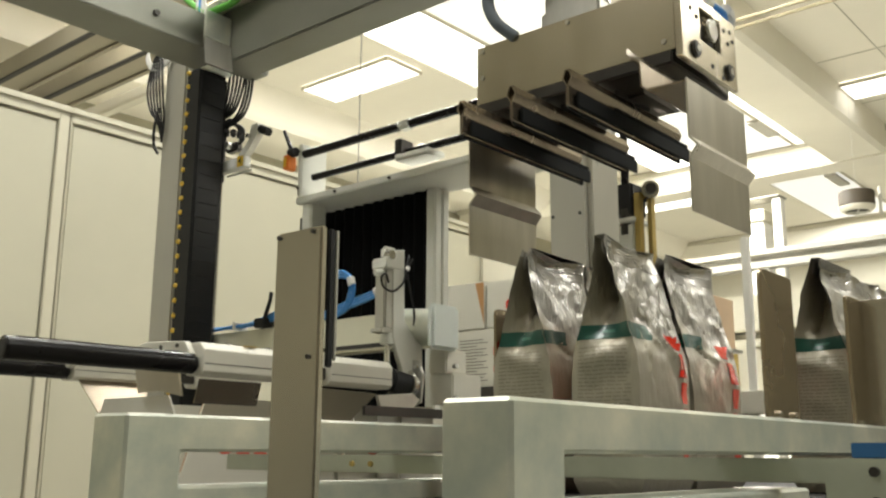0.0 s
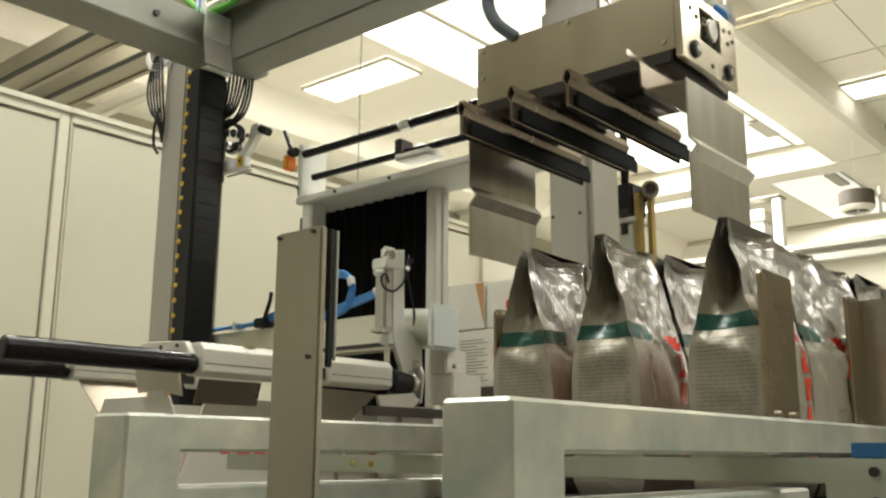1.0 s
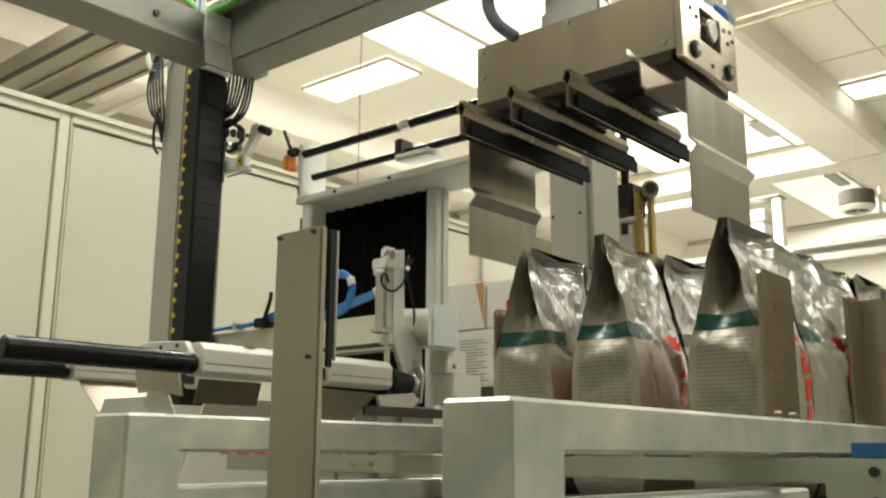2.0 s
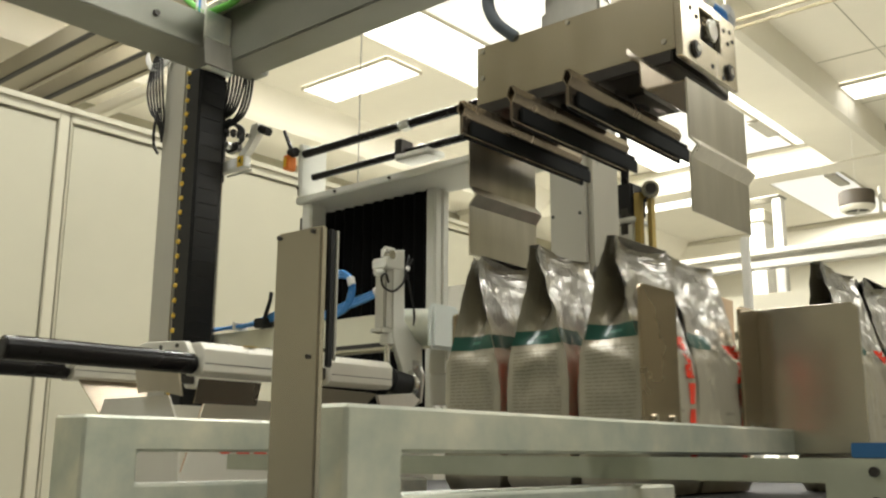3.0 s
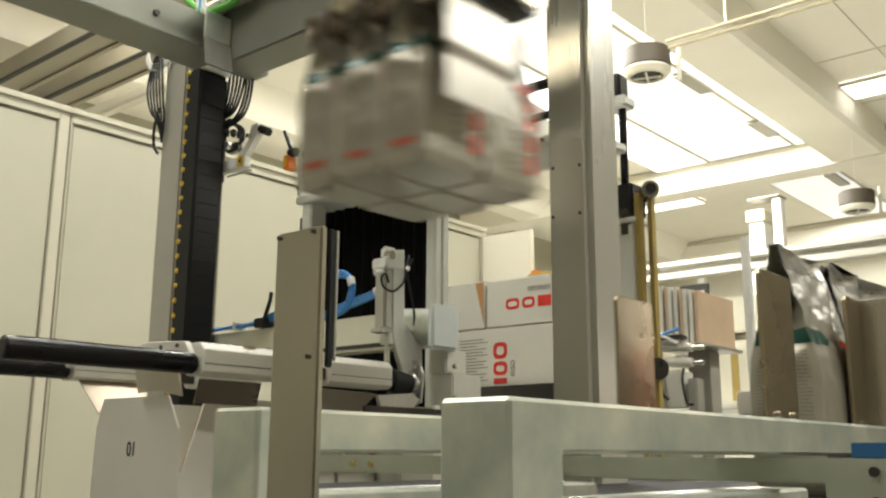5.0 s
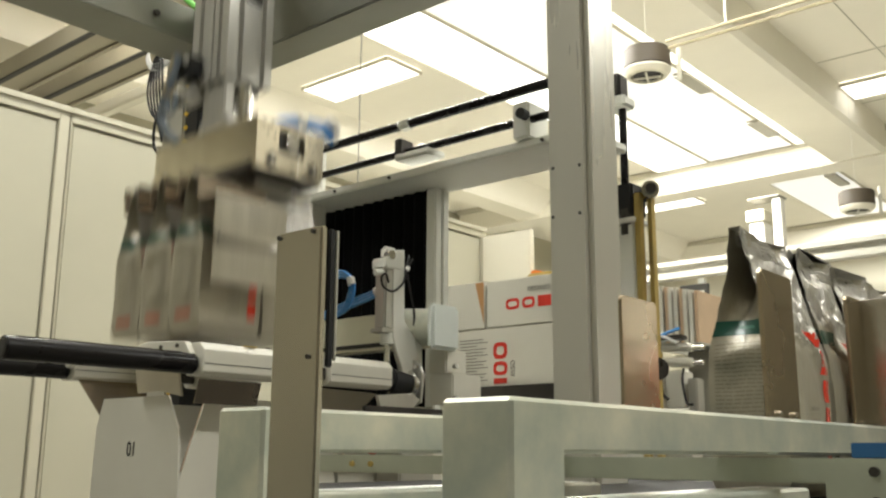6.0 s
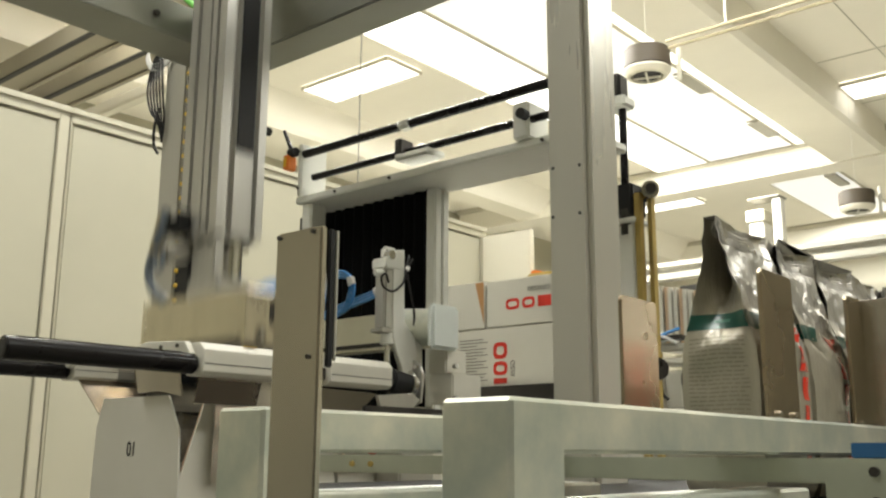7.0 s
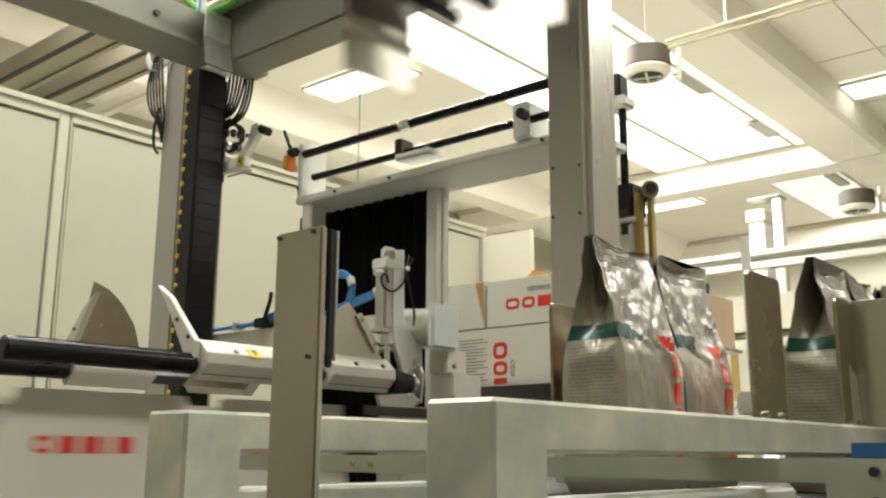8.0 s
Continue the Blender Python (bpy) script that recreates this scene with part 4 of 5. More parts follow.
def flap_bar(y, z, turn, label):
    """A bar along x: a fixed black tube, and white blocks with end wings that swing on it."""
    s = 1 if turn > 0 else -1
    ob = thing("flap_bar_tube", label, "machine arm", "flap bars", base=(0.58, y, z))
    part("tube", rod((0.582, y, z), (0.885, y, z), 0.0165, sides=28, bevel=0.002), BLACK_GLOSS, ob, smooth=True)
    part("tube_groove", box(0.60, 0.86, y - 0.0042, y + 0.0042, z + 0.0158, z + 0.0172, 0), DARK_STEEL, ob)
    part("tube_bore", rod((0.5823, y, z), (0.5810, y, z), 0.011, sides=24), DARK_GAP, ob)
    swing = thing("flap_swing", "offwhite swinging block on the flap bar", "machine arm", "flap swings", base=(0.89, y, z))
    for xa, xb in ((0.888, 1.06), (1.158, 1.318)):
        oct_ = [(y - 0.024, z - 0.012), (y - 0.016, z - 0.018), (y + 0.020, z - 0.018), (y + 0.026, z - 0.012), (y + 0.026, z + 0.028), (y + 0.020, z + 0.034), (y - 0.012, z + 0.034), (y - 0.024, z + 0.022)]
        block = part("block", sheet(oct_, "x", xa, xb, bevel=0.0012), OFFWHITE, swing)
        part("seam", box(xa + 0.002, xb - 0.002, y - 0.0248, y - 0.0238, z - 0.0005, z + 0.0006, 0), DARK_GAP, block)
        for xs in (xa + 0.06, xb - 0.03):
            part("screw", rod((xs, y - 0.004, z + 0.0335), (xs, y - 0.004, z + 0.0365), 0.0045, sides=8), DARK_STEEL, block)
    part("core", box(1.06, 1.158, y - 0.012, y + 0.012, z - 0.010, z + 0.012, 0.002), DARK_STEEL, swing)
    arm = [(y - s * 0.010, z + 0.010), (y + s * 0.012, z + 0.036), (y + s * 0.12, z + 0.042), (y + s * 0.165, z + 0.034), (y + s * 0.12, z + 0.028), (y + s * 0.02, z + 0.002)]
    plate = part("end_arm", sheet(arm, "x", 0.8755, 0.887, bevel=0.0012), OFFWHITE, swing, "white pointed end arm")
    for k in (0.03, 0.075):
        part("screw", rod((0.8757, y + s * k, z + 0.03), (0.873, y + s * k, z + 0.03), 0.0035, sides=8), DARK_STEEL, plate)
    if s > 0:
        # the dark steel stands for the shadow this blade hangs in
        part("inner_blade", bent([(y + s * 0.008, z - 0.022), (y + s * 0.02, z - 0.06)], "x", 0.905, 1.03, 0.002), STAINLESS_DARK, swing, "steel blade coloured dark for the shade under the bar")
    wing = thing("flap_wing", "curved metal wing that folds the carton flap", "machine wing", "flap wings", base=(0.89, y, z))
    if s < 0:
        fin = [(0.900, z - 0.014), (0.910, z - 0.075), (0.926, z - 0.172), (0.960, z - 0.160), (0.99, z - 0.135), (1.018, z - 0.098), (1.034, z - 0.050), (1.036, z - 0.014)]
        part("fin", turned(sheet(fin, "y", y - 0.002, y), y, z, -42), STAINLESS_DARK, wing, "dark steel fin")
    else:
        fin = [(1.145, z - 0.026), (1.145, z - 0.095), (1.222, z - 0.140), (1.262, z - 0.100), (1.316, z - 0.030)]
        part("fin", turned(sheet(fin, "y", y + 0.004, y + 0.006), y, z, 25), TAN_PLATE, wing, "tan metal fin")
        strap = part("strap", turned(sheet([(1.236, z - 0.115), (1.25, z - 0.122), (1.298, z - 0.058), (1.284, z - 0.050)], "y", y + 0.0065, y + 0.012, bevel=0.0008), y, z, 25), ALU, wing)
        for xs, zs in ((1.25, 0.108), (1.284, 0.066)):
            part("screw", turned(rod((xs, y + 0.0115, z - zs), (xs, y + 0.0145, z - zs), 0.005, sides=8), y, z, 25), CHROME, strap)
    return ob, swing, wing


bar_near, swing_near, wing_near = flap_bar(1.272, 0.136, 1, "polished black tube of the near flap bar")
bar_far, swing_far, wing_far = flap_bar(1.666, 0.146, -1, "polished black tube of the far flap bar")
tag = part("number_label", box(0.972, 0.998, 1.256, 1.278, 0.1702, 0.1708, 0), YELLOW, swing_near, "yellow number label")
letters("9", 0.022, BLACK, swing_near, Matrix.Translation((0.985, 1.267, 0.1710)))


# ---- folding bracket at the end of the near flap bar ----
ob = thing("tilt_bracket", "light grey tilting bracket with an air cylinder", "machine bracket", base=(1.42, 1.27, 0.0))
plate = [(1.318, 0.389), (1.351, 0.394), (1.354, 0.255), (1.375, 0.231), (1.407, 0.207), (1.406, 0.095), (1.384, 0.094), (1.358, 0.116), (1.347, 0.163), (1.321, 0.217)]
part("side_plate", sheet(plate, "y", 1.252, 1.264, bevel=0.0015), LIGHT_PAINT, ob, "curved light grey side plate")
part("cylinder_body", box(1.30, 1.336, 1.255, 1.285, 0.232, 0.352, 0.004), ALU, ob, "aluminium air cylinder")
part("cylinder_head", box(1.296, 1.34, 1.25, 1.29, 0.350, 0.372, 0.003), LIGHT_PAINT, ob)
part("clevis", box(1.308, 1.345, 1.262, 1.282, 0.372, 0.398, 0.006), LIGHT_PAINT, ob)
part("pivot", rod((1.312, 1.263, 0.378), (1.312, 1.248, 0.378), 0.009, sides=18), CHROME, ob, smooth=True)
part("nozzle", rod((1.298, 1.262, 0.343), (1.282, 1.266, 0.340), 0.006, sides=12), LIGHT_PAINT, ob, smooth=True)
part("nose", rod((1.322, 1.268, 0.232), (1.322, 1.268, 0.205), 0.014, sides=18), LIGHT_PAINT, ob, smooth=True)
part("piston_rod", rod((1.322, 1.268, 0.205), (1.322, 1.268, 0.158), 0.0055, sides=14), CHROME, ob, smooth=True)
part("foot_clamp", box(1.292, 1.338, 1.253, 1.287, 0.226, 0.234, 0.002), ALU, ob)
part("motor_body", rod((1.405, 1.30, 0.250), (1.415, 1.214, 0.244), 0.037, sides=28, bevel=0.004), GALV, ob, "grey motor body", smooth=True)
part("motor_cover", box(1.372, 1.455, 1.195, 1.213, 0.198, 0.286, 0.008), PALE_BLUE, ob, "rounded pale blue-white motor cover", smooth=True)
part("gear_box", box(1.436, 1.50, 1.215, 1.262, 0.155, 0.203, 0.003), OFFWHITE, ob, smooth=True)
part("lower_box", box(1.438, 1.53, 1.20, 1.262, 0.094, 0.1545, 0.003), OFFWHITE, ob, smooth=True)
for bx, bz in ((1.442, 0.168), (1.442, 0.106)):
    part("bolt", rod((bx, 1.2, bz), (bx, 1.192, bz), 0.006, sides=6), CHROME, ob)
part("joint", rod((1.318, 1.262, 0.136), (1.372, 1.262, 0.128), 0.024, sides=18, bevel=0.003), BLACK, ob, "black rubber joint", smooth=True)
part("joint_ring", rod((1.362, 1.258, 0.130), (1.376, 1.258, 0.128), 0.030, sides=20, bevel=0.003), CHROME, ob, smooth=True)
clamp = part("joint_clamp", sheet([(1.226, 0.150), (1.238, 0.176), (1.256, 0.180), (1.292, 0.160), (1.296, 0.110), (1.262, 0.084), (1.232, 0.096)], "x", 1.378, 1.386, bevel=0.0012), ALU, ob, "bright eight-sided clamp plate")
for by, bz in ((1.240, 0.164), (1.284, 0.150), (1.246, 0.100)):
    part("clamp_bolt", rod((1.378, by, bz), (1.371, by, bz), 0.005, sides=6), CHROME, clamp)
part("rocker", sheet([(1.262, 0.104), (1.36, 0.112), (1.378, 0.10), (1.352, 0.078), (1.30, 0.070), (1.272, 0.078)], "y", 1.232, 1.240, bevel=0.001), ALU, ob)
part("signal_cable", hose([(1.362, 1.25, 0.385), (1.348, 1.245, 0.355), (1.335, 1.24, 0.325), (1.31, 1.243, 0.305), (1.29, 1.25, 0.312), (1.284, 1.25, 0.33), (1.294, 1.248, 0.337), (1.304, 1.25, 0.322)], 0.0022), BLACK, ob, smooth=True)
part("signal_cable", hose([(1.37, 1.248, 0.378), (1.35, 1.244, 0.352), (1.36, 1.244, 0.31), (1.374, 1.246, 0.27), (1.375, 1.248, 0.245)], 0.0022), BLACK, ob, smooth=True)
part("cable_tie", rod((1.347, 1.243, 0.352), (1.352, 1.243, 0.358), 0.0045, sides=10), WHITE_CABLE, ob)
part("pedestal", box(1.36, 1.46, 1.266, 1.33, -Z, 0.09, 0.003), GREY_PAINT, ob)
part("under_tray", box(1.22, 1.44, 1.225, 1.231, 0.066, 0.084, 0.002), DARK_STEEL, ob)

# long valve beam behind the flap bars, with hoses on it
ob = thing("valve_beam", "pale olive beam carrying air hoses", "beam", base=(1.48, 1.7, 0.2))
part("beam", box(1.45, 1.495, 1.28, 2.03, 0.215, 0.292, 0.002), OLIVE, ob)
part("beam_groove", box(1.4485, 1.4497, 1.29, 2.02, 0.221, 0.230, 0), DARK_GAP, ob)
part("valve", box(1.43, 1.48, 1.78, 1.82, 0.2925, 0.315, 0.003), BLACK, ob)
ob = thing("air_hose_bundle", "bundle of blue air hoses lying on the beam", "hose", base=(1.45, 1.8, 0.3))
for k in range(4):
    part("hose", hose([(1.445 + 0.006 * k, 2.02, 0.300 + 0.003 * k), (1.44 + 0.005 * k, 1.9, 0.303), (1.45, 1.81 + 0.01 * k, 0.306 + 0.004 * (k % 2)), (1.45, 1.76, 0.312 + 0.005 * k)], 0.0042), BLUE_TUBE, ob, smooth=True)
part("clip", box(1.43, 1.475, 1.895, 1.901, 0.2925, 0.313, 0.001), WHITE_CABLE, ob)
part("elbow", hose([(1.445, 1.80, 0.302), (1.44, 1.785, 0.325), (1.44, 1.772, 0.355), (1.445, 1.775, 0.375)], 0.005), BLACK, ob, smooth=True)
ob = thing("air_hose_loop", "loop of blue air hoses rising from the valve beam", "hose", base=(1.45, 1.55, 0.3))
for k in range(3):
    s = 0.006 * k
    part("hose", hose([(1.45, 1.58, 0.402 - s), (1.445, 1.53, 0.398 - s), (1.44, 1.492 + s * .5, 0.375), (1.44, 1.487 + s, 0.345), (1.445, 1.51 + s, 0.312), (1.45, 1.56, 0.297 + 0.3 * s)], 0.0042), BLUE_TUBE, ob, smooth=True)
    part("hose", hose([(1.455, 1.60, 0.298 + s), (1.45, 1.53, 0.312 + s), (1.44, 1.44, 0.325 + s), (1.43, 1.385, 0.338 + s * .5)], 0.0042), BLUE_TUBE, ob, smooth=True)
part("clip", rod((1.436, 1.494, 0.378), (1.436, 1.488, 0.362), 0.009, sides=12), WHITE_CABLE, ob)
part("clip", rod((1.428, 1.405, 0.336), (1.428, 1.393, 0.338), 0.011, sides=12), WHITE_CABLE, ob)


# ---- carton magazine behind the machine ----
def stacked_carton(x0, x1, y0, y1, z0, z1, label, marks, rings=()):
    ob = thing("stacked_carton", label, "carton", "stacked cartons", base=((x0 + x1) / 2, (y0 + y1) / 2, z0))
    part("body", box(x0, x1, y0, y1, z0 + 0.001, z1 - 0.001, 0.002), CARD, ob)
    for kind, *q in marks:
        part("print", box(x0 - 0.0008, x0 - 0.0001, *q, 0), RED_INK if kind == "r" else GREY_INK, ob, "red print" if kind == "r" else "grey print")
    for q in rings:
        part("print", ring("x", x0 - 0.0008, x0 - 0.0001, *q), RED_INK, ob, "red print")
    return ob


low_marks = [("r", 1.558, 1.604, 0.188, 0.203)]
for k in range(14):
    w = (0.10, 0.085, 0.095, 0.06)[k % 4]
    low_marks.append(("g", 1.725 - w, 1.725, 0.198 + 0.0088 * k, 0.2008 + 0.0088 * k))
side_box = stacked_carton(2.10, 2.42, 1.30, 1.752, 0.180, 0.343, "white carton lying on its side with upright red print", low_marks,
               ((1.581, 0.230, 0.024, 0.019, 0.010), (1.581, 0.279, 0.024, 0.023, 0.011)))
letters("ESSO", 0.020, GREY_INK, side_box, Matrix.Translation((2.0992, 1.538, 0.228)) @ pose(0, 0, 0, 90, 0, -90) @ pose(0, 0, 0, 0, 0, 90))
top_marks = []
top_marks.append(("r", 1.412, 1.456, 0.391, 0.421))
top_marks += [("r", 1.350, 1.400, 0.392, 0.42)]
brand_box = stacked_carton(2.105, 2.40, 1.30, 1.632, 0.345, 0.478, "white carton with red print upside down", top_marks,
               ((1.541, 0.406, 0.023, 0.0155, 0.008), (1.487, 0.406, 0.021, 0.0155, 0.008)))
letters("ESPRESSO", 0.0175, GREY_INK, brand_box, Matrix.Translation((2.1042, 1.452, 0.4435)) @ pose(0, 0, 0, 90, 0, -90) @ pose(0, 0, 0, 0, 0, 180))
ob = stacked_carton(2.105, 2.40, 1.640, 1.905, 0.345, 0.482, "plain white carton with a torn brown edge", [])
part("torn_edge", sheet([(1.642, 0.36), (1.642, 0.478), (1.672, 0.478)], "x", 2.1035, 2.1048), CARD_RAW, ob)
part("torn_edge", sheet([(1.888, 0.44), (1.904, 0.478), (1.904, 0.40)], "x", 2.1035, 2.1048), CARD_RAW, ob)
ob = thing("carton_shelf", "dark steel shelf under the stacked cartons", "shelf", base=(2.25, 1.5, 0.1))
part("shelf", box(2.07, 2.45, 1.2, 1.95, 0.125, 0.1795, 0.004), DARK_STEEL, ob)
part("support", box(2.2, 2.3, 1.4, 1.6, -Z, 0.1245, 0.003), GREY_PAINT, ob)
stacked_carton(2.12, 2.40, 1.32, 1.37, 0.1800, 0.1804 + 0.001, "thin white card sheet on the shelf", [])
low2 = thing("lower_carton", "white carton standing below the shelf", "carton", base=(1.9, 1.6, -0.05))
part("body", box(1.86, 2.05, 1.35, 1.72, -Z, 0.10, 0.003), CARD, low2)
part("print", box(1.8592, 1.8599, 1.44, 1.475, 0.04, 0.07, 0), RED_INK, low2)

# ---- belt lift and pneumatic unit behind the post ----
ob = thing("belt_lift", "upright belt lift with ochre toothed belts and a pulley", "machine drive", base=(1.70, 0.93, -Z))
part("guide_profile", box(1.70, 1.75, 0.934, 0.972, -0.1, 0.468, 0.003), LIGHT_PAINT, ob)
part("profile_cap", box(1.695, 1.755, 0.928, 0.972, 0.4685, 0.480, 0.002), LIGHT_PAINT, ob)
part("motor", box(1.70, 1.76, 0.935, 0.985, 0.485, 0.555, 0.004), BLACK, ob)
part("coupling", rod((1.72, 0.955, 0.445), (1.72, 0.955, 0.50), 0.022, sides=18), DARK_STEEL, ob, smooth=True)
part("lift_rod", rod((1.71, 0.956, 0.555), (1.71, 0.956, 0.735), 0.0085, sides=16), BLACK_GLOSS, ob, smooth=True)
part("rod_bracket", box(1.68, 1.73, 0.935, 0.985, 0.722, 0.745, 0.004), LIGHT_PAINT, ob)
part("rod_cap", box(1.69, 1.73, 0.95, 0.985, 0.745, 0.80, 0.005), DARK_STEEL, ob)
part("pulley", rod((1.735, 0.918, 0.532), (1.70, 0.892, 0.532), 0.0185, sides=28, bevel=0.002), CHROME, ob, smooth=True)
part("pulley_hub", rod((1.70, 0.892, 0.532), (1.694, 0.888, 0.532), 0.011, sides=20), DARK_STEEL, ob, smooth=True)
part("belt", box(1.70, 1.716, 0.918, 0.932, -0.05, 0.53, 0.001), OCHRE_BELT, ob)
teeth = box(1.712, 1.728, 0.898, 0.908, -0.05, 0.53, 0.001)
for k in range(44):
    box(1.7105, 1.7122, 0.898, 0.908, 0.30 + 0.0052 * k, 0.3028 + 0.0052 * k, 0, teeth)
part("belt", teeth, OCHRE_BELT, ob)
part("lower_pulley", rod((1.735, 0.918, 0.165), (1.70, 0.892, 0.165), 0.022, sides=24, bevel=0.002), DARK_STEEL, ob, smooth=True)
part("base_post", box(1.70, 1.76, 0.94, 0.98, -Z, -0.1, 0.003), GREY_PAINT, ob)

ob = thing("blank_magazine", "row of upright cardboard blanks in a magazine", "carton blanks", base=(2.2, 1.1, 0.2))
for k in range(9):
    y0 = 1.150 - 0.0135 * k
    part("blank", box(2.18 + 0.004 * (k % 3), 2.40, y0 - 0.010, y0, 0.27, 0.424 - 0.0028 * k, 0.001), (CARD, CARD, CARD_EDGE)[k % 3], ob)
part("tray", box(2.17, 2.42, 1.02, 1.16, 0.262, 0.2695, 0.001), ALU, ob)
part("stand", box(2.30, 2.36, 1.06, 1.12, -Z, 0.2615, 0.002), GREY_PAINT, ob)
ob = thing("pneumatic_unit", "cluster of white pneumatic cylinders and brackets", "pneumatic unit", base=(2.12, 1.09, 0.1))
part("cylinder", rod((2.12, 1.135, 0.258), (2.12, 1.02, 0.252), 0.011, sides=18, bevel=0.002), OFFWHITE, ob, smooth=True)
part("cylinder", rod((2.12, 1.135, 0.222), (2.12, 1.02, 0.216), 0.011, sides=18, bevel=0.002), OFFWHITE, ob, smooth=True)
part("clamp", box(2.10, 2.14, 1.108, 1.124, 0.205, 0.272, 0.002), OCHRE_BELT, ob)
part("piston", rod((2.12, 1.02, 0.252), (2.12, 0.99, 0.250), 0.006, sides=14), CHROME, ob, smooth=True)
part("piston", rod((2.12, 1.02, 0.216), (2.12, 0.99, 0.214), 0.006, sides=14), CHROME, ob, smooth=True)
part("valve_block", box(2.10, 2.16, 1.04, 1.085, 0.11, 0.196, 0.003), OFFWHITE, ob)
part("valve_block", box(2.11, 2.16, 1.10, 1.14, 0.105, 0.190, 0.003), ALU, ob)
part("valve_block", box(2.11, 2.15, 1.008, 1.032, 0.10, 0.178, 0.003), ALU, ob)
part("knob", rod((2.10, 1.138, 0.155), (2.085, 1.138, 0.155), 0.013, sides=16), BLACK, ob, smooth=True)
part("cable", hose([(2.10, 1.095, 0.195), (2.085, 1.088, 0.17), (2.085, 1.084, 0.14), (2.09, 1.072, 0.128)], 0.004), BLACK, ob, smooth=True)
part("cable", hose([(2.10, 1.035, 0.20), (2.085, 1.032, 0.17), (2.09, 1.026, 0.12), (2.09, 1.01, 0.115)], 0.003), BLACK, ob, smooth=True)
part("air_hose", hose([(2.10, 1.13, 0.29), (2.09, 1.10, 0.278), (2.09, 1.075, 0.286), (2.10, 1.04, 0.298)], 0.004), BLUE_TUBE, ob, smooth=True)
part("air_hose", hose([(2.10, 1.11, 0.298), (2.09, 1.09, 0.284), (2.09, 1.07, 0.275), (2.10, 1.05, 0.262)], 0.004), WHITE_CABLE, ob, smooth=True)
part("fitting", box(2.10, 2.14, 1.04, 1.13, 0.272, 0.284, 0.003), DARK_STEEL, ob)
part("stand", box(2.11, 2.17, 1.03, 1.13, -Z, 0.0995, 0.003), GREY_PAINT, ob)
ob = thing("blue_hose_coil", "coil of blue hose behind the machine post", "hose", base=(1.9, 1.06, 0.1))
for k in range(3):
    part("hose", hose([(1.9, 1.06 + 0.03 * math.cos(a), 0.125 + 0.004 * k + 0.034 * math.sin(a)) for a in [i * 0.7 + k for i in range(9)]], 0.004), BLUE_TUBE, ob, smooth=True)
part("holder", box(1.91, 1.93, 1.03, 1.09, -Z, 0.16, 0.003), GREY_PAINT, ob)

ob = thing("white_pole", "slim white upright pole behind the infeed", "pole", base=(2.0, 0.825, -Z))
part("pole", box(2.0, 2.012, 0.818, 0.836, -Z, 0.475, 0.002), WHITE_PAINT, ob)
part("foot_block", box(1.99, 2.03, 0.80, 0.86, 0.085, 0.135, 0.003), OFFWHITE, ob)

# ---- blue label plate on the rail's end block ----
ob = thing("blue_plate", "blue painted strip plate above the rail", "plate", base=(0.84, 0.24, 0.0))
part("plate", box(0.838, 0.8445, 0.195, 0.2655, -0.0023, 0.0105, 0.001), BLUE_PANEL, ob)

# ---- sensor arm, cables and boxes at the column head ----
ob = thing("sensor_arm", "small sensor on a white bracket with a yellow number label", "sensor", base=(1.45, 1.98, 0.75))
part("bracket", box(1.4505, 1.475, 1.915, 2.03, 0.722, 0.752, 0.003), WHITE_PAINT, ob)
part("arm", sheet([(1.925, 0.752), (1.905, 0.765), (1.872, 0.80), (1.872, 0.832), (1.90, 0.832), (1.905, 0.795), (1.945, 0.758)], "x", 1.455, 1.475, bevel=0.001), WHITE_PAINT, ob)
part("camera_body", rod((1.465, 1.872, 0.818), (1.465, 1.835, 0.800), 0.011, sides=16, bevel=0.002), BLACK, ob, smooth=True)
part("clamp", box(1.452, 1.478, 1.955, 2.005, 0.775, 0.80, 0.006), DARK_STEEL, ob)
part("clamp_screw", rod((1.452, 1.98, 0.79), (1.44, 1.98, 0.79), 0.010, sides=14), ALU, ob, smooth=True)
for k in range(4):
    part("cable", hose([(1.46, 2.025, 0.80 + 0.012 * k), (1.45, 1.99, 0.845 + 0.006 * k), (1.45, 1.955, 0.842), (1.455, 1.93, 0.822 - 0.006 * k), (1.46, 1.95, 0.792)], 0.005), BLACK, ob, smooth=True)
tag = part("number_label", box(1.4495, 1.4503, 1.918, 1.943, 0.724, 0.752, 0), YELLOW, ob, "yellow number label")
letters("4", 0.026, BLACK, tag, Matrix.Translation((1.4491, 1.9305, 0.738)) @ pose(0, 0, 0, 90, 0, -90))
part("mount", box(1.4508, 1.47, 2.02, 2.045, 0.70, 0.86, 0.002), DARK_STEEL, ob)
part("rail_edge", box(1.4755, 1.480, 1.915, 2.02, 0.716, 0.7215, 0.001), ALU, ob)
for ky, kz in ((1.962, 0.815), (1.935, 0.805), (1.99, 0.822)):
    part("fitting", rod((1.448, ky, kz), (1.438, ky - 0.012, kz + 0.006), 0.008, sides=10), BLACK, ob, smooth=True)
part("thumb_screw", rod((1.454, 1.90, 0.80), (1.444, 1.90, 0.80), 0.006, sides=10), CHROME, ob, smooth=True)

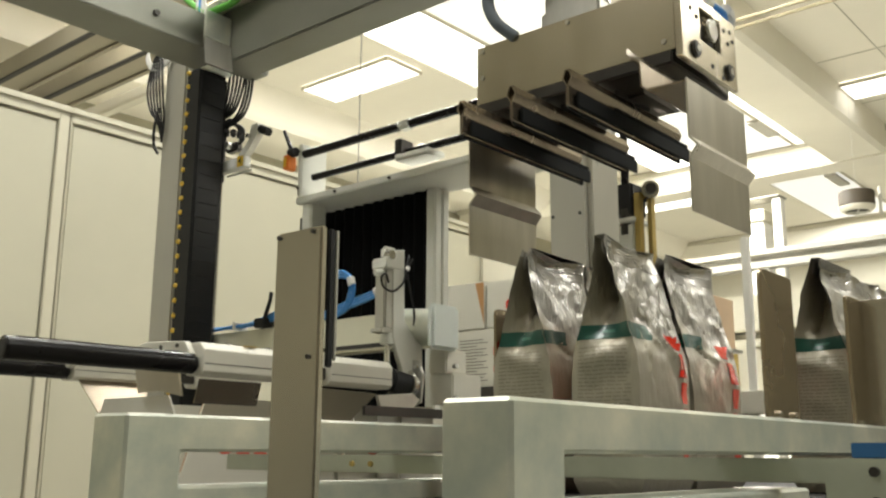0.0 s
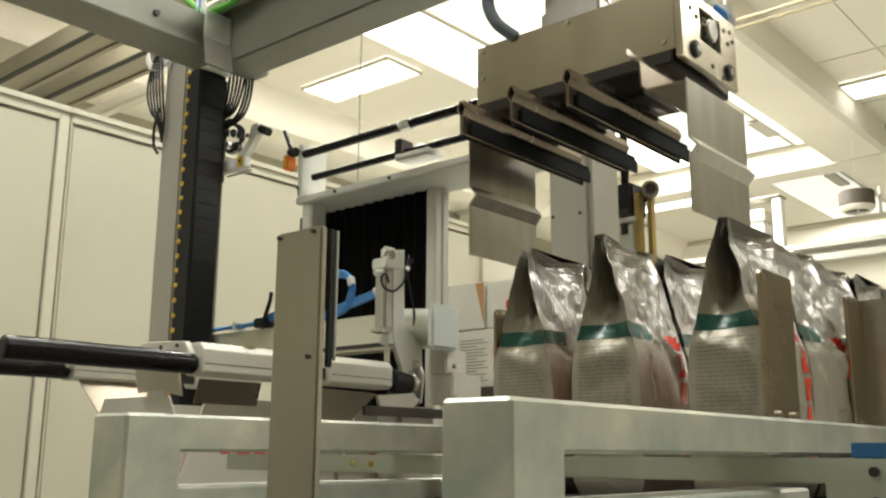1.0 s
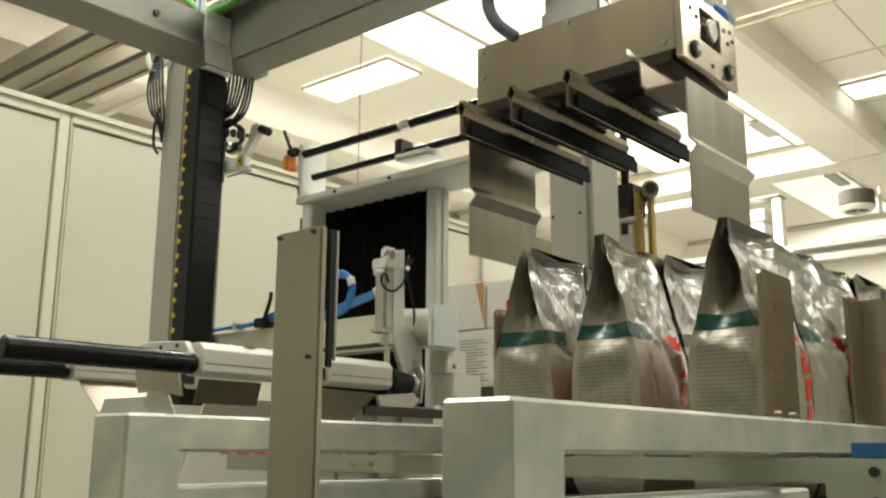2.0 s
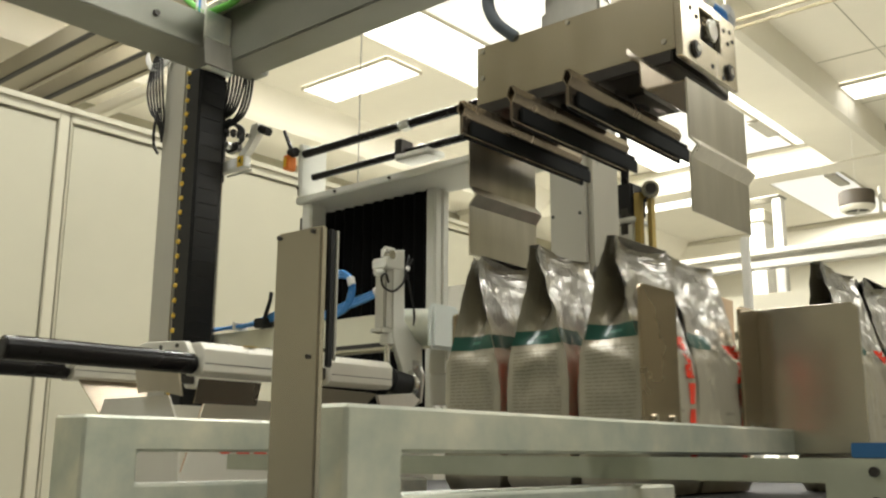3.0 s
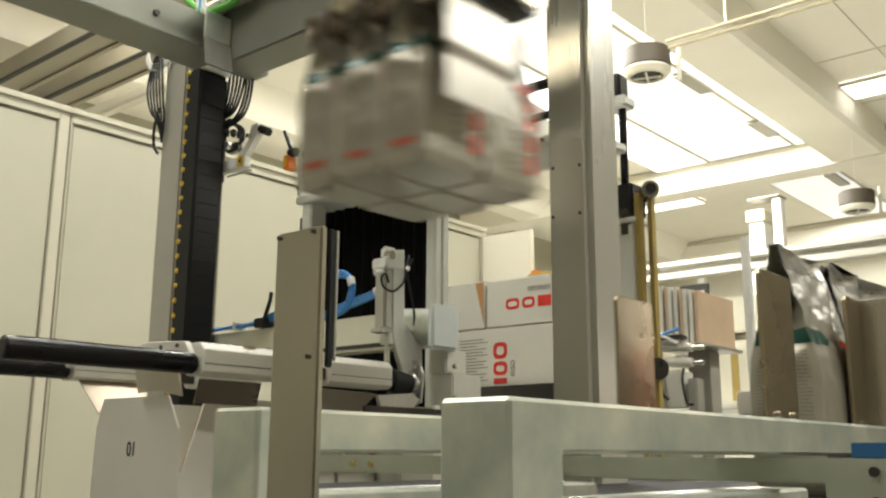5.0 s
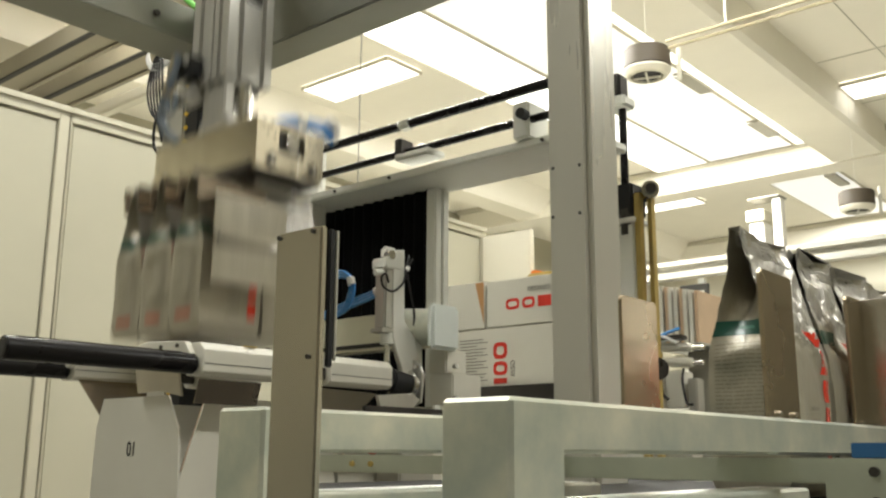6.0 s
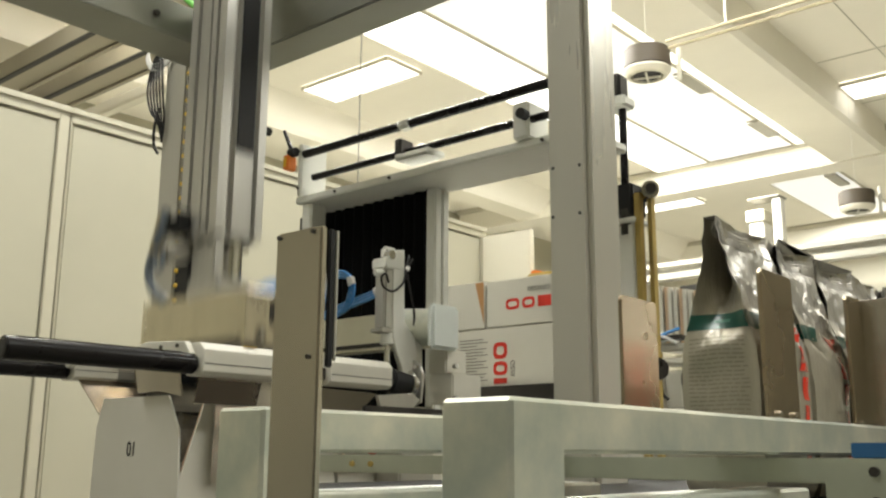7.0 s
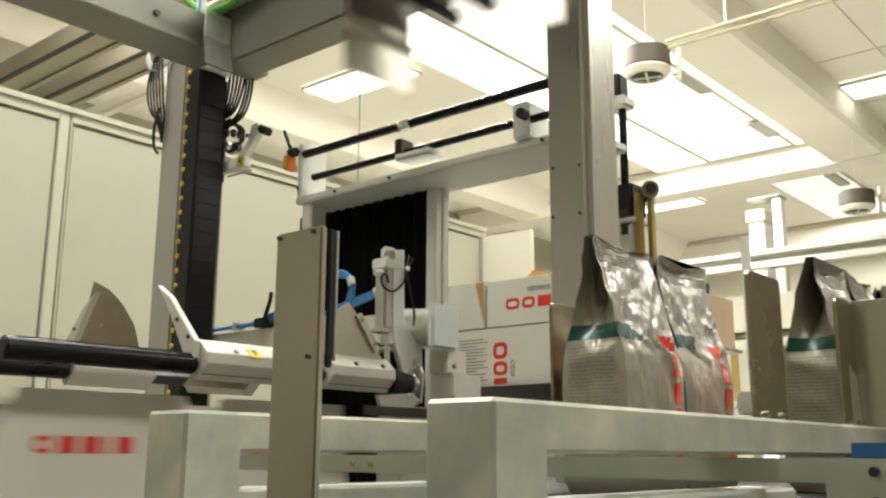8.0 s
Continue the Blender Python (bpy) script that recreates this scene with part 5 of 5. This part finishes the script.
ob = thing("cable_bundle", "looped black cables hanging at the column head", "cable", "cable loops", base=(1.34, 2.15, 0.95))
for k in range(6):
    s = 0.011 * k
    part("cable", hose([(1.335 - 0.004 * (k % 2), 2.16 - s, 1.08), (1.33, 2.185 - s * .9, 1.02 + s), (1.33, 2.197 - s * 1.3, 0.96), (1.335, 2.182 - s * 1.2, 0.90 - s * .6), (1.34, 2.150 - s * .4, 0.868 - s * 1.2)], 0.003), BLACK, ob, smooth=True)
part("cable", hose([(1.335, 2.14, 0.90), (1.33, 2.150, 0.85), (1.335, 2.154, 0.80), (1.34, 2.142, 0.775)], 0.004), BLACK, ob, smooth=True)
for k in range(3):
    part("white_cable", hose([(1.335, 2.175, 1.09), (1.33, 2.212 - 0.004 * k, 1.065 + 0.006 * k), (1.33, 2.185, 1.02 + 0.008 * k), (1.335, 2.135, 1.015 + 0.008 * k), (1.34, 2.105, 1.04)], 0.0032), WHITE_CABLE, ob, smooth=True)
ob = thing("cable_bundle", "loose black cable loops beside the column", "cable", "cable loops", base=(1.45, 1.96, 0.95))
for k in range(3):
    s = 0.013 * k
    part("cable", hose([(1.445, 1.955 - s, 1.06), (1.445, 1.925 - s, 1.0), (1.445, 1.915 - s, 0.94), (1.445, 1.935 - s, 0.88 - s * .4), (1.447, 1.975 - s * .5, 0.855 - s * .3), (1.449, 2.015, 0.86)], 0.0034), BLACK, ob, smooth=True)
for k in range(5):
    s = 0.016 * k
    part("cable", hose([(1.44, 1.985 - s * .7, 1.06), (1.44, 1.98 - s, 1.01), (1.44, 1.982 - s, 0.95), (1.44, 1.992 - s * .7, 0.905 - s * .35), (1.445, 2.015 - s * .2, 0.885 - s * .2), (1.447, 2.035, 0.90)], 0.0034), BLACK, ob, smooth=True)
ob = thing("green_cable", "thick green cable crossing the gantry corner", "cable", base=(1.28, 1.8, 1.05))
part("cable", hose([(1.27, 1.95, 1.13), (1.27, 1.87, 1.07), (1.27, 1.80, 1.057), (1.27, 1.73, 1.062), (1.265, 1.66, 1.10), (1.26, 1.6, 1.17)], 0.0085), GREEN_CABLE, ob, smooth=True)
for k in range(4):
    part("thin_cable", hose([(1.268, 1.90 - 0.012 * k, 1.14), (1.264, 1.885 - 0.010 * k, 1.06), (1.266, 1.872 - 0.008 * k, 1.015), (1.275, 1.90, 1.0)], 0.0035), (WHITE_CABLE, BLUE_TUBE, WHITE_CABLE, WHITE_CABLE)[k], ob, smooth=True)
ob = thing("junction_plate", "bright galvanised junction plate at the beam corner", "plate", base=(1.26, 1.79, 0.92))
part("upper_fold", box(1.222, 1.298, 1.789, 1.7955, 0.964, 1.035, 0.002), GALV, ob)
part("lower_fold", bent([(1.790, 0.963), (1.778, 0.895)], "x", 1.222, 1.30, 0.003), ALU, ob)
ob = thing("hanging_wire", "thin grey wire hanging from the gantry", "wire", base=(1.9, 2.0, 0.8))
part("wire", rod((2.4, 2.47, 0.80), (2.4, 2.47, HI), 0.0022, sides=8), GREY_INK, ob)
part("loop", hose([(2.4, 2.50, 1.85), (2.4, 2.47, 1.79), (2.4, 2.40, 1.77), (2.4, 2.34, 1.81), (2.4, 2.31, 1.88)], 0.0022), GREY_INK, ob)


# ---- far hall ----
def round_fan(p, r, label):
    ob = thing("ceiling_fan_unit", label, "ceiling unit", "ceiling units", base=(p[0], p[1], p[2]))
    x, y, z = p
    part("drum", rod((x, y, z - r * .02), (x, y, z + r * .85), r * .98, sides=36, bevel=r * .06), DRUM, ob, "dark grey-brown drum", smooth=True)
    ring = bmesh.new()
    prof = ((.99, -.03), (.99, -.10), (.84, -.30), (.68, -.34), (.64, -.22), (.64, .0))
    rings = [[ring.verts.new((x + r * a * math.cos(k * math.tau / 32), y + r * a * math.sin(k * math.tau / 32), z + r * b)) for k in range(32)] for a, b in prof]
    for a, b in zip(rings, rings[1:]):
        for k in range(32):
            ring.faces.new((a[k], a[(k + 1) % 32], b[(k + 1) % 32], b[k]))
    part("lower_ring", ring, CREAM_TRIM, ob, "white lower ring", smooth=True)
    part("dark_core", rod((x, y, z - r * .3), (x, y, z + r * .02), r * .55, sides=24), DARK_GAP, ob)
    for k in range(4):
        a = k * math.pi / 2 + .4
        part("blade", rod((x, y, z - r * .36), (x + r * .56 * math.cos(a), y + r * .56 * math.sin(a), z - r * .36), r * .05, sides=8), OFFWHITE, ob)
    part("side_hanger", box(x + r * .75, x + r * .95, y - r * 1.12, y - r * .95, z - r * .5, z + r * 1.2, r * .05), OFFWHITE, ob)
    part("ceiling_rod", rod((x, y, z + r * .8), (x, y, HI), r * .007, sides=6), WHITE_PAINT, ob)
    return ob


round_fan((5.37, 2.807, 2.50), 0.160, "round drum-shaped ceiling unit with white ring")
round_fan((8.564, 2.484, 2.16), 0.155, "smaller far drum-shaped ceiling unit")
ob = thing("ceiling_conduit", "pair of thin cream conduits under the ceiling", "pipe", base=(5.25, 1.6, 2.55))
for k in range(2):
    part("pipe", rod((5.25 + 0.03 * k, 2.60, 2.60 - 0.035 * k), (5.25 + 0.03 * k, -5.9, 2.60 - 0.035 * k), 0.011, sides=12), PALE_OCHRE, ob, smooth=True)
part("hanger", rod((5.26, 2.2, 2.6), (5.26, 2.2, HI), 0.008, sides=8), CREAM_TRIM, ob)
ob = thing("cable_tray", "long grey cable tray across the hall", "cable tray", base=(9.0, 3.0, 1.85))
part("upper_rail", box(9.0, 9.10, -3, 6.6, 1.93, 1.985, 0.006), GREY_PAINT, ob)
part("lower_rail", box(8.95, 9.05, -3, 6.6, 1.79, 1.86, 0.006), GREY_PAINT, ob)
part("back_web", box(9.12, 9.14, -3, 6.6, 1.80, 1.97, 0.004), GREY_PAINT, ob)
for k in range(3):
    y = 5.3 - 3.4 * k
    part("hanger", box(9.0, 9.06, y, y + 0.05, 1.98, HI, 0.004), OFFWHITE, ob)
ob = thing("hall_column", "white steel column by the cable tray", "column", "hall columns", base=(9.36, 3.48, -Z))
part("shaft", box(9.3, 9.42, 3.435, 3.525, -Z, 2.57, 0.01), WHITE_PAINT, ob)
part("head_plate", box(9.25, 9.47, 3.43, 3.76, 2.571, 2.59, 0.004), GREY_PAINT, ob)
ob = thing("hall_column", "white boxed column with a bracket", "column", "hall columns", base=(9.7, 3.8, -Z))
part("shaft", box(9.6, 9.85, 3.74, 3.90, -Z, 2.42, 0.01), WHITE_PAINT, ob)
part("cap", box(9.57, 9.88, 3.72, 3.92, 2.421, 2.55, 0.01), CREAM_TRIM, ob)
for px, py in ((7.9, 3.37), (9.62, 3.37), (12.2, 3.42)):
    ob = thing("ceiling_vent", "flat grey vent plate beside the strip light", "vent", "ceiling vents", base=(px, py + .35, HI - 0.04))
    part("plate", box(px, px + 0.60, py + .35, py + 0.50, HI - 0.07, HI - 0.035, 0.006), GREY_PAINT, ob)
# far machinery, pale and half hidden
ob = thing("far_conveyor", "pale far conveyor with rails", "conveyor", base=(4.6, 1.5, -Z))
for z0, z1 in ((0.60, 0.78), (0.52, 0.56), (0.44, 0.47)):
    part("side_rail", box(4.55, 4.65, 0.3, 2.35, z0, z1, 0.006), CREAM_TRIM, ob)
part("bed", box(4.65, 5.2, 0.3, 2.35, 0.40, 0.72, 0.006), OFFWHITE, ob)
for y in (0.5, 1.3, 2.2):
    part("leg", box(4.56, 4.64, y, y + 0.06, -Z, 0.44, 0.004), LIGHT_PAINT, ob)
ob = thing("far_sign", "small dark notice board on a pale stand", "notice", base=(4.3, 2.0, -Z))
part("board", box(4.3, 4.32, 1.97, 2.12, 0.73, 0.82, 0.003), DARK_GAP, ob)
part("board_edge", box(4.298, 4.299, 1.99, 2.05, 0.745, 0.785, 0), OFFWHITE, ob)
part("stand", box(4.321, 4.35, 2.0, 2.03, -Z, 0.85, 0.003), LIGHT_PAINT, ob)
ob = thing("far_bench", "pale workbench with boxes on it", "bench", base=(4.0, 1.7, -Z))
part("top", box(3.9, 4.5, 1.0, 2.0, 0.19, 0.22, 0.004), OFFWHITE, ob)
for y in (1.05, 1.9):
    part("leg", box(4.0, 4.06, y, y + 0.05, -Z, 0.189, 0.004), LIGHT_PAINT, ob)
ob = thing("bench_box", "cream box with an orange stripe", "box", base=(4.0, 1.72, 0.22))
part("body", box(4.0, 4.15, 1.66, 1.80, 0.2205, 0.46, 0.006), CREAM_TRIM, ob)
part("stripe", box(3.9985, 3.9995, 1.71, 1.745, 0.23, 0.45, 0), OCHRE_BELT, ob)
ob = thing("bench_box", "small white box on the bench", "box", base=(4.0, 1.86, 0.22))
part("body", box(4.0, 4.1, 1.83, 1.91, 0.2205, 0.34, 0.005), OFFWHITE, ob)
ob = thing("carton_stack_far", "brown carton on the infeed side", "carton", base=(3.0, 0.8, -Z))
part("body", box(2.95, 3.3, 0.62, 0.95, -Z, 0.16, 0.006), CARD_RAW, ob)
ob = thing("yellow_machine_part", "yellow machine part above the cartons", "machine part", base=(4.2, 2.9, 0.8))
part("body", box(4.2, 4.3, 2.82, 2.98, 0.93, 0.968, 0.01), OCHRE_BELT, ob)
part("cap", box(4.21, 4.29, 2.92, 2.96, 0.969, 0.985, 0.006), ORANGE, ob)
part("post", box(4.23, 4.27, 2.88, 2.92, -Z, 0.93, 0.004), LIGHT_PAINT, ob)
ob = thing("partition_door", "open cream partition panel at the end of the cabinets", "partition", base=(4.4, 3.3, -Z))
part("panel", box(4.27, 4.31, 3.0, 3.34, -Z, 1.24, 0.004), CREAM_TRIM, ob)


# ---- what moves ----
def moved(ob, t, dx=0.0, dy=0.0, dz=0.0, rx=0.0, rz=0.0):
    b = ORIGIN[ob.name]
    return (t, pose(b.x + dx, b.y + dy, b.z + Z + dz, rx, 0, rz))


# times and near-face places of the two shuttles
PUSH = [(0, .335), (2.7, .335), (2.8, .383), (2.9, .446), (3.0, .474), (3.1, .476), (4.48, .476), (4.6, .404), (4.7, .360), (4.8, .346), (5.1, .335), (7.28, .335), (7.33, .345), (7.4, .388), (7.5, .450), (7.55, .474), (7.6, .405), (7.7, .364), (7.8, .357), (8.0, .348)]
STOP = [(0, .746), (2.8, .746), (2.9, .790), (3.0, .816), (3.1, .818), (4.5, .818), (4.6, .782), (4.7, .70), (4.85, .60), (5.1, .562), (7.28, .562), (7.4, .605), (7.5, .650), (7.6, .664), (8.0, .659)]
# the gripper: time, y of its near end, height of its underside
HEAD = [(0, .480, .482), (3.05, .480, .482), (3.2, .481, .375), (3.3, .482, .295), (3.4, .483, .266), (3.5, .483, .264), (4.05, .483, .264), (4.2, .483, .335), (4.3, .484, .42), (4.4, .485, .500), (4.5, .495, .547), (4.6, .528, .597), (4.7, .560, .625),
        (4.85, .66, .665), (5.0, .79, .70), (5.3, 1.03, .735), (5.6, 1.19, .70), (5.8, 1.245, .641), (6.0, 1.291, .503), (6.2, 1.296, .360), (6.4, 1.297, .215), (6.5, 1.297, .165), (6.6, 1.297, .11), (6.8, 1.297, .085), (6.88, 1.297, .10), (7.0, 1.297, .19), (7.1, 1.298, .29), (7.2, 1.300, .398), (7.3, 1.290, .498), (7.4, 1.250, .600), (7.5, 1.20, .70), (7.6, 1.12, .783), (7.8, .94, .83), (8.0, .742, .828)]


# how far the comb has slid to clamp the bags
CLAMP = [(0, 0), (3.6, 0), (3.65, .008), (3.75, .034), (3.8, .036), (6.6, .036), (6.75, 0), (8.0, 0)]


def place_at(table, t, column=1):
    for a, b in zip(table, table[1:]):
        if a[0] <= t <= b[0]:
            return a[column] + (b[column] - a[column]) * (t - a[0]) / (b[0] - a[0])
    return table[-1][column]


def carry(bags, k, rows):
    """Rows: time, x shift, y of the row, height of the foot, lean."""
    for i, ob in enumerate(bags):
        turn = (1.5, -2.0, 2.5, -1.0, 1.8, -2.4)[(k * 2 + i) % 6]
        walk(ob, [(t, pose(ROW_X[0] + 0.146 * i + dx, y, z + Z, lean, 0, turn)) for t, dx, y, z, lean in rows])


def motions():
    walk(pusher, [moved(pusher, t, dy=y - .335) for t, y in PUSH])
    walk(stopper, [moved(stopper, t, dy=y - .746) for t, y in STOP])
    walk(gripper, [moved(gripper, t, dy=(y - .480) * REACH, dz=(z - .482) * REACH) for t, y, z in HEAD])
    walk(comb, [(t, pose(0, y * REACH, 0)) for t, y in CLAMP])
    walk(carriage, [moved(carriage, t, dy=(y - .480) * REACH) for t, y, z in HEAD])
    opening = ((0, 0), (7.40, 0), (7.45, .5), (7.50, .97), (7.6, 1), (8.0, 1))
    for swing, wing, s in ((swing_near, wing_near, 1), (swing_far, wing_far, -1)):
        walk(swing, [moved(swing, t, rx=s * 42 * a) for t, a in opening])
        walk(wing, [moved(wing, t, rx=(152 if s > 0 else -138) * a) for t, a in opening])
    out = ((0, 0), (7.5, 0), (7.6, -.085), (7.7, -.14), (7.8, -.20), (7.9, -.255), (8.0, -.32))
    walk(full_carton, [moved(full_carton, t, dx=x) for t, x in out])
    walk(next_carton, [moved(next_carton, t, dx=x) for t, x in out])

    # the six bags that are collated, lifted and packed
    lifted = [(t, (y - .483) * REACH, (z - .264) * REACH) for t, y, z in HEAD if 4.05 <= t <= 6.8]
    for k, (bags, first, grip) in enumerate(((row_one, .697, .772), (row_two, .580, .678), (row_three, .430, .583))):
        final = (.777, .676, .574)[k]
        if k == 2:
            rows = [(0, .285, first, FOOT, 0), (.03, .276, first, FOOT, 0), (.1, .150, first, FOOT, 0), (.2, .085, first, FOOT, 0), (.3, .04, first, FOOT, 0), (.45, .012, first, FOOT, 0), (.6, 0, first, FOOT, 0), (2.7, 0, first, FOOT, 0)]
            rows += [(t, 0, place_at(PUSH, t) + .097, FOOT, 0) for t in (2.8, 2.9, 3.0)]
        else:
            rows = [(0, 0, first, FOOT, 0), (2.8, 0, first, FOOT, 0), (2.9, 0, first + (final - first) * (.62 if k else .6), FOOT, 0), (3.0, 0, final, FOOT, 0)]
        rows += [(3.1, 0, final, FOOT, 0), (3.62, 0, final, FOOT, 0), (3.78, 0, grip, FOOT, 0)]
        rows += [(t, 0, grip + dy, FOOT + dz, 0) for t, dy, dz in lifted]
        base = rows[-1]
        rows += [(7.5, base[1], base[2], base[3], 0)]
        rows += [(t, x, base[2], base[3], 0) for t, x in out[2:]]
        carry(bags, k, rows)

    # the bags that wait on the infeed and step in behind
    line = [(0, .575), (.03, .566), (.1, .44), (.2, .377), (.3, .332), (.45, .304), (.6, .292), (2.7, .292), (2.8, .325), (2.9, .330), (4.6, .330), (4.7, .285), (4.85, .22), (5.2, .14), (5.8, .085), (6.0, .065), (6.5, .035), (7.0, .0), (7.28, -.004)]
    for n, ob in enumerate(queue):
        rows = [(t, pose(ROW_X[0] + x + 0.146 * n, .434, FOOT + Z, 0, 0, 2.0 if n % 2 else -1.5)) for t, x in line]
        if n < 2:
            x = ROW_X[0] - .004 + 0.146 * n
            rows += [(t, pose(x, max(.434, place_at(PUSH, t) + .099), FOOT + Z, 0, 0, 2.0 if n % 2 else -1.5)) for t in (7.33, 7.4, 7.5, 7.55)]
            rows += [(7.6, pose(x, .581, FOOT + Z, 0, 0, -1.0)), (7.7, pose(x, .587, FOOT + Z, 0, 0, -1.0)), (8.0, pose(x, .588, FOOT + Z, 0, 0, -1.0))]
        else:
            rows += [(t, pose(ROW_X[0] + x + 0.146 * (n - 2), .434, FOOT + Z, 0, 0, 2.0)) for t, x in ((7.4, .292), (7.6, .33), (7.8, .31), (8.0, .275))]
        walk(ob, rows)


motions()
